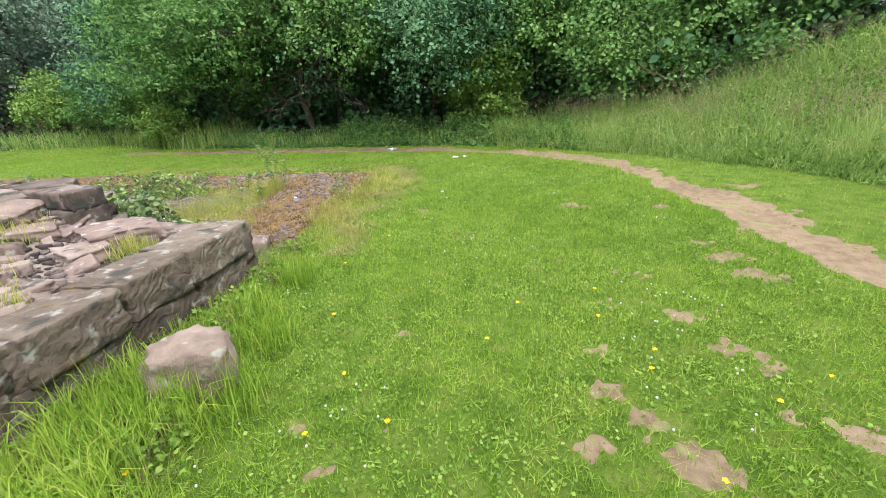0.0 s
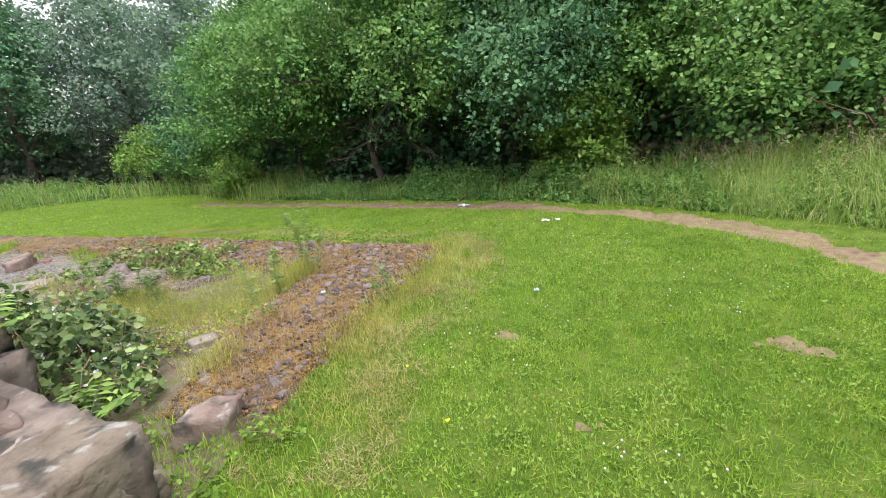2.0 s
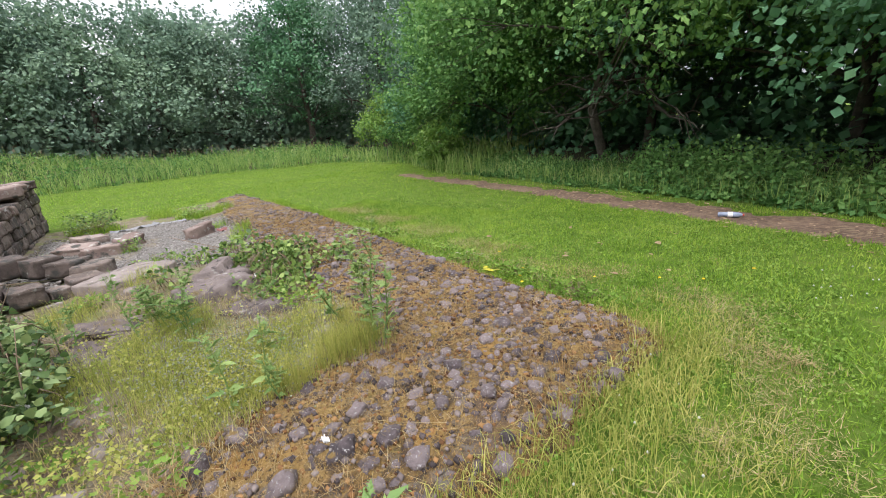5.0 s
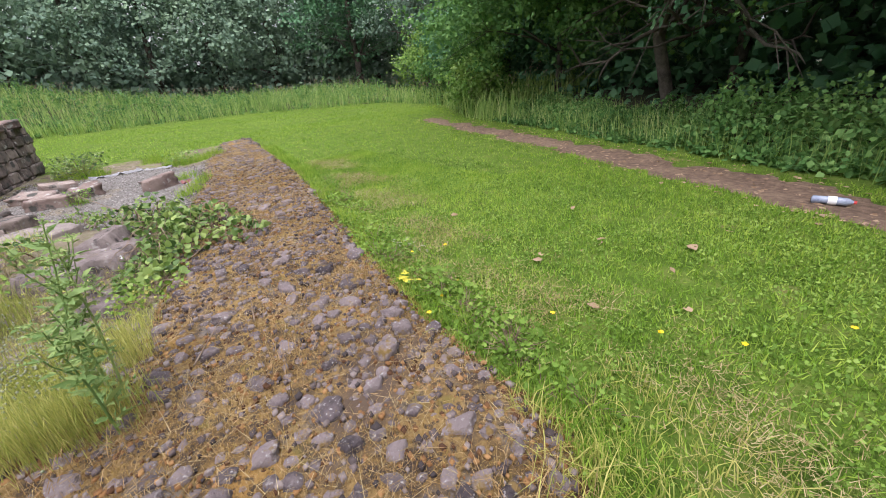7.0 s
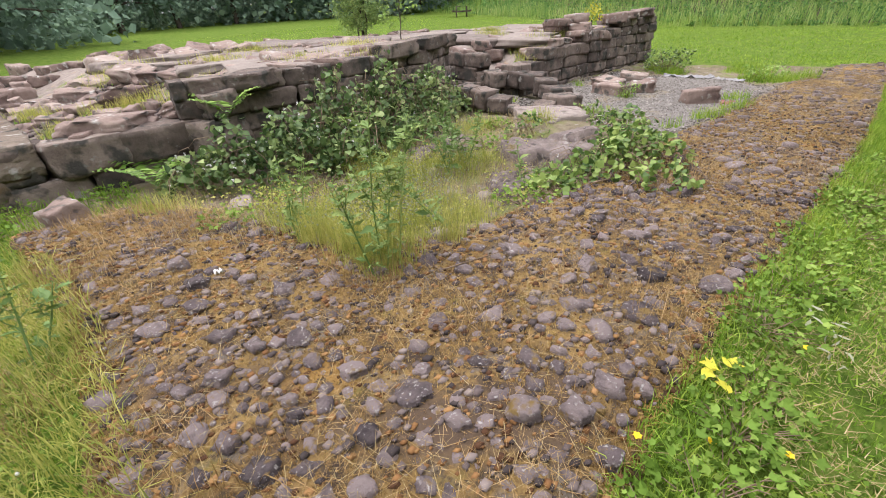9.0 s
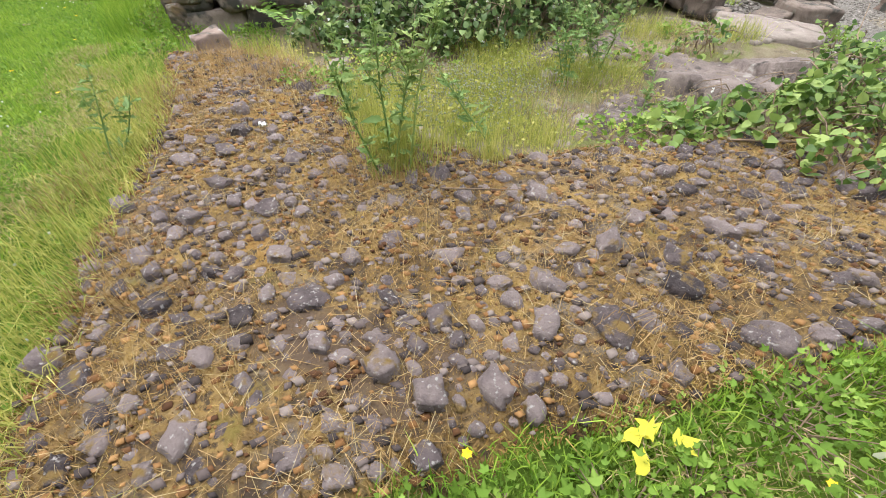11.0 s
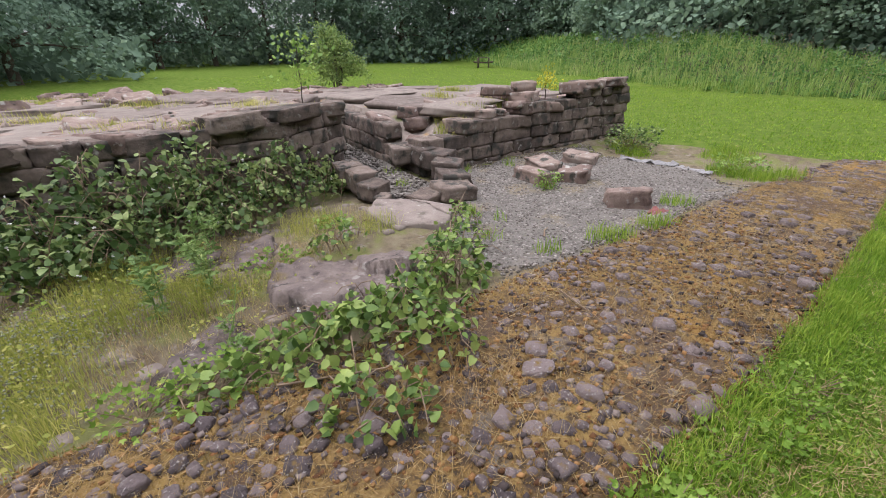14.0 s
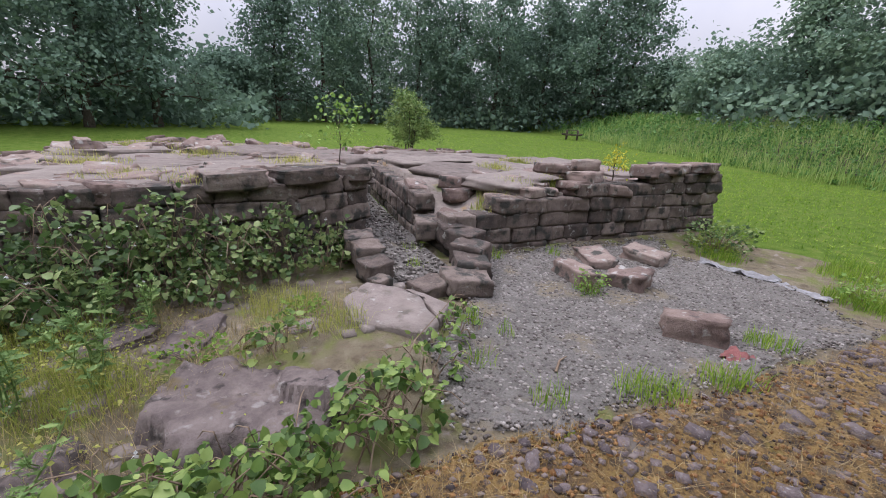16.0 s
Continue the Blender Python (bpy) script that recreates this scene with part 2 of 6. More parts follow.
M_YLEAF = material("yellowed_leaf", [(0.3, (0.4, 0.42, 0.04)), (0.7, (0.6, 0.52, 0.05))], 6, 0.6, 0, island=0.4, thin=0.3)
M_PALE = material("wilted_pale_leaf", [(0.3, (0.21, 0.238, 0.14)), (0.7, (0.315, 0.329, 0.224))], 6, 0.75, 0, island=0.4, thin=0.2)

M_KERB = material("tooled_kerb_stone", [(0.2, (0.0471, 0.0358, 0.0273)), (0.5, (0.114, 0.0876, 0.0666)), (0.85, (0.209, 0.173, 0.137))], 6, 0.95, 1.0, 26, vary=0.3, spots=[((0.3, 0.29, 0.26), 10, 0.37), ((0.05, 0.048, 0.04), 5, 0.4), ((0.2, 0.12, 0.04), 3.0, 0.3)])


def add_tooling(m):
    """Slanting chisel grooves, as relief."""
    N, L = m.node_tree.nodes, m.node_tree.links
    geo, b = N["Geometry"], N["Principled BSDF"]
    turn = N.new("ShaderNodeMapping")
    turn.inputs["Rotation"].default_value = (radians(48), 0, 0)
    wave = N.new("ShaderNodeTexWave")
    wave.bands_direction = "Y"
    wave.inputs["Scale"].default_value, wave.inputs["Distortion"].default_value, wave.inputs["Detail"].default_value = 4.0, 22.0, 8.0
    bp = N.new("ShaderNodeBump")
    bp.inputs["Strength"].default_value, bp.inputs["Distance"].default_value = 0.5, 0.014
    old = b.inputs["Normal"].links[0].from_socket
    L.new(geo.outputs["Position"], turn.inputs["Vector"])
    L.new(turn.outputs[0], wave.inputs["Vector"])
    L.new(wave.outputs["Fac"], bp.inputs["Height"])
    L.new(old, bp.inputs["Normal"])
    L.new(bp.outputs[0], b.inputs["Normal"])


add_tooling(M_KERB)

# ---- ground levels and plan ----
def smooth(a, b, v):
    u = np.clip((v - a) / (b - a), 0, 1)
    return u * u * (3 - 2 * u)


def wobble(x, y, scale, seed=0.0):
    """Smooth cheap 2D unevenness, about -1 to 1."""
    x, y = np.asarray(x, float) * scale, np.asarray(y, float) * scale
    return (np.sin(1.7 * x + 0.9 * y + seed) + np.sin(-1.1 * x + 2.3 * y + 1.3 * seed + 1) + np.sin(2.9 * x - 1.3 * y + 2.1 * seed + 2) * 0.7 + np.sin(3.7 * x + 3.1 * y + 0.7 * seed) * 0.5) / 3.2


def beside(x, y, line):
    """Signed distance of points to an open polyline, positive on its left side."""
    x, y = np.asarray(x, float), np.asarray(y, float)
    best = np.full(x.shape, 1e9)
    sign = np.ones(x.shape)
    for i, ((ax, ay), (bx, by)) in enumerate(zip(line[:-1], line[1:])):
        dx, dy = bx - ax, by - ay
        u = ((x - ax) * dx + (y - ay) * dy) / (dx * dx + dy * dy)
        lo = -1e3 if i == 0 else 0.0
        hi = 1e3 if i == len(line) - 2 else 1.0
        u = np.clip(u, lo, hi)
        d = np.hypot(x - ax - u * dx, y - ay - u * dy)
        s = np.where(dx * (y - ay) - dy * (x - ax) >= 0, 1.0, -1.0)
        near = d < best
        best = np.where(near, d, best)
        sign = np.where(near, s, sign)
    return best * sign


def inside(x, y, poly):
    """Signed distance to a closed polygon, positive inside."""
    x, y = np.asarray(x, float), np.asarray(y, float)
    best = np.full(x.shape, 1e9)
    odd = np.zeros(x.shape, bool)
    for (ax, ay), (bx, by) in zip(poly, poly[1:] + poly[:1]):
        dx, dy = bx - ax, by - ay
        u = np.clip(((x - ax) * dx + (y - ay) * dy) / (dx * dx + dy * dy), 0, 1)
        best = np.minimum(best, np.hypot(x - ax - u * dx, y - ay - u * dy))
        if ay != by:
            odd ^= ((ay > y) != (by > y)) & (x < (bx - ax) * (y - ay) / (by - ay) + ax)
    return np.where(odd, best, -best)


# edge of the mown lawn: woods and long grass lie on the far side
EDGE = [(9.0, -9.0), (7.2, 0.0), (6.2, 5.2), (5.8, 6.8), (4.4, 9.1), (1.9, 11.5), (0.3, 12.3), (-3.1, 13.4), (-6.0, 14.3), (-10.2, 15.6), (-14.0, 17.8),
        (-19.5, 18.6), (-23.5, 13.5), (-24.5, 8.0), (-25.5, 3.0), (-29.0, -4.0), (-38.0, -18.0), (-44.0, -40.0)]
COBBLES = [(-1.62, 4.3), (-1.55, 6.0), (-1.3, 7.2), (-1.2, 8.15), (-1.5, 8.42), (-2.4, 8.48), (-3.4, 8.66), (-4.2, 8.86), (-5.3, 9.1), (-6.4, 9.35), (-7.9, 9.62), (-10.5, 10.0), (-13.2, 10.4), (-12.6, 9.5), (-10.2, 8.75), (-8.0, 8.3),
           (-6.4, 7.85), (-4.6, 7.5), (-3.3, 7.1), (-2.85, 6.3), (-2.7, 5.4), (-2.5, 4.3)]
GRAVEL = [(-6.35, 7.75), (-7.9, 8.2), (-10.2, 8.7), (-11.0, 7.9), (-10.9, 6.6), (-11.6, 6.0), (-8.6, 5.25), (-8.15, 5.7), (-7.5, 6.4), (-6.7, 6.9)]
COURT = [(-1.75, 3.6), (-1.65, 4.5), (-2.7, 5.4), (-2.9, 6.6), (-3.4, 7.2), (-6.4, 7.9), (-8.2, 8.4), (-10.6, 8.9), (-12.8, 9.6), (-12.6, 6.0), (-8.0, 4.6), (-5.0, 4.2), (-3.0, 3.8)]
PATH_LINE = [(5.0, -3.0), (4.0, 0.8), (3.65, 2.9), (3.82, 4.6), (3.85, 6.0), (3.72, 7.6), (3.2, 9.2), (1.8, 10.75), (0.3, 11.65), (-1.2, 12.15), (-4.2, 13.1), (-7.0, 13.9), (-11.0, 15.0)]


def path_near(x, y):
    """Distance to the trodden path's middle line, and how far along it."""
    x, y = np.asarray(x, float), np.asarray(y, float)
    best = np.full(x.shape, 1e9)
    along = np.zeros(x.shape)
    for i, ((ax, ay), (bx, by)) in enumerate(zip(PATH_LINE[:-1], PATH_LINE[1:])):
        dx, dy = bx - ax, by - ay
        u = np.clip(((x - ax) * dx + (y - ay) * dy) / (dx * dx + dy * dy), 0, 1)
        d = np.hypot(x - ax - u * dx, y - ay - u * dy)
        near = d < best
        best, along = np.where(near, d, best), np.where(near, i + u, along)
    return best, along


def height(x, y):
    x, y = np.asarray(x, float), np.asarray(y, float)
    z = 0.018 * wobble(x, y, 0.9) + 0.008 * wobble(x, y, 3.1, 2.0)
    out = -beside(x, y, EDGE)
    east = smooth(-2.0, 4.0, x) * smooth(14.5, 8.5, y)
    z = z + east * 2.5 * smooth(0.1, 6.5, out) + 0.35 * smooth(0.0, 4.0, out) * (1 - east)
    z = z + 1.5 * smooth(0.0, 7.0, out) * smooth(-8.0, -22.0, x) * smooth(14.0, 2.0, y)
    sw = np.clip(-(x * 0.55 + y * 0.83) - 6.0, 0, 80)
    z = z + 0.022 * sw * smooth(0, 10, sw)
    court = inside(x, y, COURT)
    z = z - 0.07 * smooth(0.0, 0.5, court)
    z = z + 0.06 * smooth(-0.2, 0.3, inside(x, y, COBBLES))
    z = z + 0.07 * np.exp(-((x + 1.9) / 0.45) ** 2) * smooth(3.6, 2.0, y) * smooth(-6.0, -1.0, y)
    z = z + 0.145 * np.exp(-((x + 6.15) / 0.95) ** 2 - ((y - 6.55) / 0.6) ** 2)
    d, _ = path_near(x, y)
    return z - 0.035 * np.exp(-(d / 0.35) ** 2)


def z_at(x, y):
    return float(height(np.array([x]), np.array([y]))[0])


# ---- builders ----
def mesh_of(name, verts, polys, mat, shade=False):
    """A mesh from a vertex array and an index array (all polygons of one size), or a list of such arrays."""
    me = bpy.data.meshes.new(name)
    groups = [np.asarray(p, np.int32) for p in (polys if isinstance(polys, list) else [polys]) if len(p)]
    loops = np.concatenate([g.ravel() for g in groups])
    sizes = np.concatenate([np.full(len(g), g.shape[1], np.int32) for g in groups])
    starts = np.concatenate([[0], np.cumsum(sizes)[:-1]]).astype(np.int32)
    verts = np.asarray(verts, np.float32)
    me.vertices.add(len(verts))
    me.vertices.foreach_set("co", verts.ravel())
    me.loops.add(len(loops))
    me.loops.foreach_set("vertex_index", loops)
    me.polygons.add(len(sizes))
    me.polygons.foreach_set("loop_start", starts)
    if shade:
        me.polygons.foreach_set("use_smooth", np.ones(len(sizes), bool))
    me.materials.append(mat)
    me.update(calc_edges=True)
    return me


def joined(pieces):
    """Join (verts, list of polygon arrays) pieces into one."""
    vs, by, n = [], {}, 0
    for v, ps in pieces:
        v = np.asarray(v, float)
        for p in ps:
            p = np.asarray(p, np.int64)
            if len(p):
                by.setdefault(p.shape[1], []).append(p + n)
        vs.append(v)
        n += len(v)
    return np.concatenate(vs), [np.concatenate(p) for p in by.values()]


def part(name, me, parent, label="", m=None):
    ob = new(name, me)
    ob.parent = parent
    if m is not None:
        ob.matrix_basis = m
    if label:
        ob["label"] = label
    return ob


def thing(name, x, y, z, label, category, group="", kind="", rz=0.0):
    ob = new(name)
    ob.empty_display_size = 0.1
    ob.matrix_basis = pose(x, y, z, 0, 0, rz)
    return tagged(ob, label, category, group, kind)


def tube(points, radii, sides=6):
    """A tapered round limb through points."""
    P = [Vector(p) for p in points]
    vs, quads = [], []
    for i, p in enumerate(P):
        d = (P[min(i + 1, len(P) - 1)] - P[max(i - 1, 0)]).normalized()
        a = d.orthogonal().normalized()
        b = d.cross(a)
        for k in range(sides):
            t = 2 * math.pi * k / sides
            vs.append(p + radii[i] * (math.cos(t) * a + math.sin(t) * b))
    for i in range(len(P) - 1):
        for k in range(sides):
            k2 = (k + 1) % sides
            quads.append((i * sides + k, i * sides + k2, (i + 1) * sides + k2, (i + 1) * sides + k))
    return np.array([tuple(v) for v in vs]), [np.array(quads)]


def unit(v):
    return v / np.maximum(np.linalg.norm(v, axis=1, keepdims=True), 1e-9)


def leaves(rng, centres, size, out=None, spread=0.9, width=0.5, shape="diamond", droop=0.0, facing=None):
    """Folded leaves at centres. out: the way each one leans; facing: the way its upper side looks. diamond: 2 triangles; ovate and lobed: 8."""
    n = len(centres)
    d = rng.normal(size=(n, 3)) * spread
    if out is not None:
        d = d + out
    d[:, 2] -= droop
    d = unit(d)
    up = unit(rng.normal(size=(n, 3)) * 0.55 + (np.array([0, 0, 1.0]) if facing is None else facing))
    side = unit(np.cross(d, up))
    nor = np.cross(side, d)
    size = np.broadcast_to(np.asarray(size, float), (n,))[:, None]
    c = np.asarray(centres, float)
    if shape == "diamond":
        v = np.stack([c, c + size * (0.45 * d + width * side + 0.1 * nor), c + size * d, c + size * (0.45 * d - width * side + 0.1 * nor)], 1).reshape(-1, 3)
        f = (np.arange(n) * 4)[:, None, None] + np.array([[0, 2, 1], [0, 3, 2]])
        return v, [f.reshape(-1, 3)]
    w = width
    if shape == "lobed":
        pts = [(0, 0, 0), (0.1, 0.62 * w, 0.03), (0.52, 1.15 * w, 0.0), (0.5, 0.5 * w, 0.05), (1.0, 0, -0.1), (0.5, -0.5 * w, 0.05), (0.52, -1.15 * w, 0.0), (0.1, -0.62 * w, 0.03), (0.42, 0, -0.03)]
        v = np.stack([c + size * (a * d + b * side + h * nor) for a, b, h in pts], 1).reshape(-1, 3)
        f = (np.arange(n) * 9)[:, None, None] + np.array([[8, 1, 0], [8, 2, 1], [8, 3, 2], [8, 4, 3], [8, 5, 4], [8, 6, 5], [8, 7, 6], [8, 0, 7]])
        return v, [f.reshape(-1, 3)]
    pts = [(0, 0, 0), (0.3, 0, 0.0), (0.68, 0, -0.03), (1.0, 0, -0.12), (0.22, w * 0.95, 0.1), (0.64, w * 0.78, 0.05), (0.22, -w * 0.95, 0.1), (0.64, -w * 0.78, 0.05)]
    v = np.stack([c + size * (a * d + b * side + h * nor) for a, b, h in pts], 1).reshape(-1, 3)
    f = (np.arange(n) * 8)[:, None, None] + np.array([[0, 1, 4], [1, 5, 4], [1, 2, 5], [2, 3, 5], [0, 6, 1], [1, 6, 7], [1, 7, 2], [2, 7, 3]])
    return v, [f.reshape(-1, 3)]


def blades(rng, x, y, z, tall, width=0.006, lean=0.35, bend=True):
    """Grass blades at x, y, z."""
    n = len(x)
    t = rng.uniform(0, 2 * np.pi, n)
    a = rng.uniform(0, 2 * np.pi, n)
    l = np.abs(rng.normal(0, lean, n))
    base = np.stack([x, y, z - 0.005], 1)
    w = np.stack([np.cos(t), np.sin(t), 0 * t], 1) * (np.broadcast_to(width, (n,)) * 0.5)[:, None]
    h = np.broadcast_to(tall, (n,))[:, None]
    away = np.stack([np.cos(a), np.sin(a), 0 * a], 1) * l[:, None]
    tip = base + h * (away + np.array([0, 0, 1.0]) * (1 - 0.35 * np.minimum(l, 1.5))[:, None])
    if not bend:
        v = np.stack([base - w, base + w, tip], 1).reshape(-1, 3)
        return v, [np.arange(3 * n).reshape(-1, 3)]
    mid = base + h * (away * 0.35 + np.array([0, 0, 0.6]))
    v = np.stack([base - w, base + w, mid + w * 0.8, mid - w * 0.8, tip], 1).reshape(-1, 3)
    i = (np.arange(n) * 5)[:, None]
    return v, [i + np.array([[0, 1, 2, 3]]), i + np.array([[3, 2, 4]])]


CUBES = {}


def cube_grid(n):
    """A unit cube with n x n faces a side: corner-shared vertices and quads."""
    if n not in CUBES:
        vs, ids, quads = [], {}, []

        def vid(p):
            k = tuple(round(c, 5) for c in p)
            if k not in ids:
                ids[k] = len(vs)
                vs.append(k)
            return ids[k]
        for ax in range(3):
            for s in (-1, 1):
                for i in range(n):
                    for j in range(n):
                        q = []
                        for di, dj in ((0, 0), (1, 0), (1, 1), (0, 1)):
                            p = [0.0, 0.0, 0.0]
                            p[ax] = s
                            p[(ax + 1) % 3] = -1 + 2 * (i + di) / n
                            p[(ax + 2) % 3] = -1 + 2 * (j + dj) / n
                            q.append(vid(p))
                        quads.append(q if s > 0 else q[::-1])
        CUBES[n] = (np.array(vs), np.array(quads))
    return CUBES[n]


def stone(seed, n=3, round_=0.35, rough=0.12, size=(1, 1, 1)):
    """A broken stone, half-sizes 'size': a cube eased towards a ball, pitted and skewed."""
    rng = np.random.default_rng(seed)
    v, q = cube_grid(n)
    ball = unit(v) * 1.2
    p = v * (1 - round_) + ball * round_
    p = p * (1 + rng.normal(0, rough * 0.45 * min(1.0, 3.5 / n), p.shape))
    for _ in range(3):
        k = unit(rng.normal(size=(1, 3)))[0]
        lim = rng.uniform(0.95, 1.3) + 0.25 * (1 - round_) + (0.22 if round_ < 0.06 else 0.0)
        over = np.maximum(p @ k - lim, 0)
        p = p - over[:, None] * k
    p[:, 0] += rng.normal(0, rough) * p[:, 1]
    p[:, 2] += rng.normal(0, rough * 0.6) * p[:, 0]
    low = [noise.noise(Vector(c) * 1.1 + Vector((seed * 1.7, 0, 0))) for c in p]
    if n > 5:
        low = [a_ + 0.45 * noise.noise(Vector(c) * 3.3 + Vector((0, seed * 2.3, 0))) + 0.3 * noise.noise(Vector(c) * 8.0 + Vector((seed * 0.7, 0, 3))) for a_, c in zip(low, p)]
    p = p * (1 + rough * 1.4 * np.array(low))[:, None]
    return p * np.array(size), [q]


def stone_mesh(name, seed, mat, n=3, round_=0.35, rough=0.12, size=(1, 1, 1), shade=False):
    v, q = stone(seed, n, round_, rough, size)
    return mesh_of(name, v, q, mat, shade)


def sheet(name, x0, x1, y0, y1, res, cover, mat, lift=0.02, bumps=0.0):
    """A patch of ground that rises out of the lawn where cover(x, y) is positive."""
    xs, ys = np.arange(x0, x1, res), np.arange(y0, y1, res)
    X, Y = np.meshgrid(xs, ys)
    m = cover(X, Y)
    Z = height(X, Y) - 0.012 + (0.012 + lift) * smooth(-0.06, 0.1, m)
    if bumps:
        Z = Z + bumps * smooth(0.0, 0.1, m) * (wobble(X, Y, 6.0, 2.0) + 0.8 * wobble(X, Y, 17.0, 4.0))
    v = np.stack([X.ravel(), Y.ravel(), Z.ravel()], 1)
    nx = len(xs)
    idx = (np.arange(len(ys) - 1)[:, None] * nx + np.arange(nx - 1)[None]).ravel()
    q = np.stack([idx, idx + 1, idx + nx + 1, idx + nx], 1)
    keep = (m.ravel()[q] > -0.15).any(1)
    used, inv = np.unique(q[keep], return_inverse=True)
    return mesh_of(name, v[used], inv.reshape(-1, 4), mat, True)


# ---- ground ----
gx = np.concatenate([-np.geomspace(17, 600, 46)[::-1], np.arange(-16.8, 9.0, 0.17), np.geomspace(9.2, 600, 40)])
gy = np.concatenate([-np.geomspace(9, 600, 46)[::-1], np.arange(-8.8, 17.0, 0.17), np.geomspace(17.2, 600, 40)])
GX, GY = np.meshgrid(gx, gy)
gi = (np.arange(len(gy) - 1)[:, None] * len(gx) + np.arange(len(gx) - 1)[None]).ravel()
ground = new("ground", mesh_of("ground", np.stack([GX.ravel(), GY.ravel(), height(GX, GY).ravel()], 1), np.stack([gi, gi + 1, gi + len(gx) + 1, gi + len(gx)], 1), M_LAWN, True))
tagged(ground, "short mown green lawn with clover and worn bare spots", "lawn", kind="structure")


def bed_z(x, y):
    """The mossy surface between the cobbles."""
    return height(x, y) + 0.03 + 0.008 * (wobble(x, y, 6.0, 2.0) + 0.8 * wobble(x, y, 17.0, 4.0))


def path_cover(x, y):
    d, along = path_near(x, y)
    half = 0.34 + 0.07 * np.sin(along * 2.3) + 0.14 * wobble(x, y, 2.6, 3.0) + 0.12 * wobble(x, y, 8.0, 2.0) + 0.07 * wobble(x, y, 19.0, 5.0)
    return np.where(along < 8.5, half - d, -1)


def litter_cover(x, y):
    d, along = path_near(x, y)
    return np.where(along > 8.0, 0.46 + 0.15 * wobble(x, y, 2.0, 5.0) + 0.12 * wobble(x, y, 7.0, 3.0) - 0.05 * (along - 8) - d, -1)


BARE = [(1.84, 5.38, 0.2), (1.13, 1.56, 0.13), (1.03, 1.75, 0.13), (1.21, 1.28, 0.2), (2.73, 3.45, 0.2), (2.72, 3.08, 0.2), (1.41, 2.72, 0.11), (1.77, 2.52, 0.14), (1.01, 2.13, 0.1), (3.94, 4.49, 0.2), (1.97, 1.88, 0.13), (1.7, 1.59, 0.09),
        (1.81, 1.49, 0.09), (0.82, 1.4, 0.1), (2.03, 1.41, 0.16), (-0.32, 1.58, 0.07), (-0.11, 2.38, 0.06), (0.12, 1.42, 0.07), (-0.41, 1.29, 0.07), (1.88, 2.07, 0.16), (2.95, 5.17, 0.16), (2.64, 3.83, 0.12), (1.7, 3.19, 0.13), (-0.69, 1.6, 0.06), (0.3, 4.4, 0.09), (-0.2, 5.5, 0.12), (4.4, 3.2, 0.2), (4.6, 6.0, 0.2)]


def bare_cover(x, y):
    """Bare scuffed spots of the lawn."""
    x, y = np.asarray(x, float), np.asarray(y, float)
    best = np.full(x.shape, -1.0)
    for bx, by, r in BARE:
        best = np.maximum(best, 0.85 * r - np.hypot((x - bx) * 0.75 + (y - by) * 0.3, y - by))
    return best + 0.09 * wobble(x, y, 9.0, 4.0) + 0.07 * wobble(x, y, 23.0, 1.0) - 0.025


tagged(new("dirt_path", sheet("dirt_path", -0.6, 6, -3, 12.5, 0.06, path_cover, M_DIRT, 0.012)), "narrow trodden path of bare dry earth across the lawn", "path", kind="structure")
tagged(new("leaf_litter_path", sheet("leaf_litter_path", -12, 2.5, 10, 16, 0.07, litter_cover, M_LITTER, 0.012)), "brown leaf litter strip along the foot of the trees", "path", kind="structure")
tagged(new("bare_earth_patch", sheet("bare_earth_patch", -1.2, 5.5, -1.0, 10, 0.035, bare_cover, M_DIRT, 0.01)), "scattered bare sandy patches worn into the lawn", "bare soil", kind="stuff")
tagged(new("court_floor", sheet("court_floor", -13.2, -1.4, 3.2, 10, 0.07, lambda x, y: inside(x, y, COURT) + 0.12 * wobble(x, y, 3.0, 6.0), M_COURT, 0.015)), "weedy stony soil between the ruined walls", "soil", kind="structure")
tagged(new("gravel_bed", sheet("gravel_bed", -12, -6, 5, 9.2, 0.06, lambda x, y: inside(x, y, GRAVEL) + 0.12 * wobble(x, y, 2.6, 7.0), M_GRAVEL, 0.045)), "bed of loose grey gravel beside the stone drain", "gravel", kind="structure")
bed = new("cobble_bed", sheet("cobble_bed", -13.6, -1.0, 4.0, 10.4, 0.045, lambda x, y: inside(x, y, COBBLES) + 0.1 * wobble(x, y, 3.4, 8.0) + 0.05 * wobble(x, y, 11.0, 1.0), M_MOSS, 0.03, 0.008))
tagged(bed, "old cobble paving sunk in brown moss and dry grass", "cobble paving", kind="structure")
# dark sheet over the lawn colour beyond the lawn edge
tagged(new("woodland_floor", sheet("woodland_floor", -46, 14, -8, 40, 0.5, lambda x, y: -beside(x, y, EDGE) - 1.2, M_UNDER, 0.05)), "dark ground sheet under the trees", "soil", kind="structure")

# ---- ruined walls ----
EAST_MASS = [(-2.0, -5.0), (-1.95, 1.5), (-1.68, 3.55), (-3.2, 3.95), (-4.5, 4.4), (-6.4, 4.6), (-7.42, 4.2), (-7.8, 3.2), (-8.4, 1.2), (-8.9, -0.8), (-9.2, -4.6), (-6.0, -6.5)]
WEST_MASS = [(-8.15, 5.1), (-12.95, 6.1), (-13.6, 3.0), (-13.2, -1.0), (-12.4, -4.0), (-9.9, -4.2), (-9.5, -0.6), (-9.0, 1.3), (-8.5, 3.1), (-8.1, 4.3)]


def top_east(x, y):
    return 0.5 + 0.33 * smooth(-3.0, -4.4, x) - 0.2 * smooth(2.0, -5.0, y) + 0.03 * wobble(x, y, 2.2, 1.0)


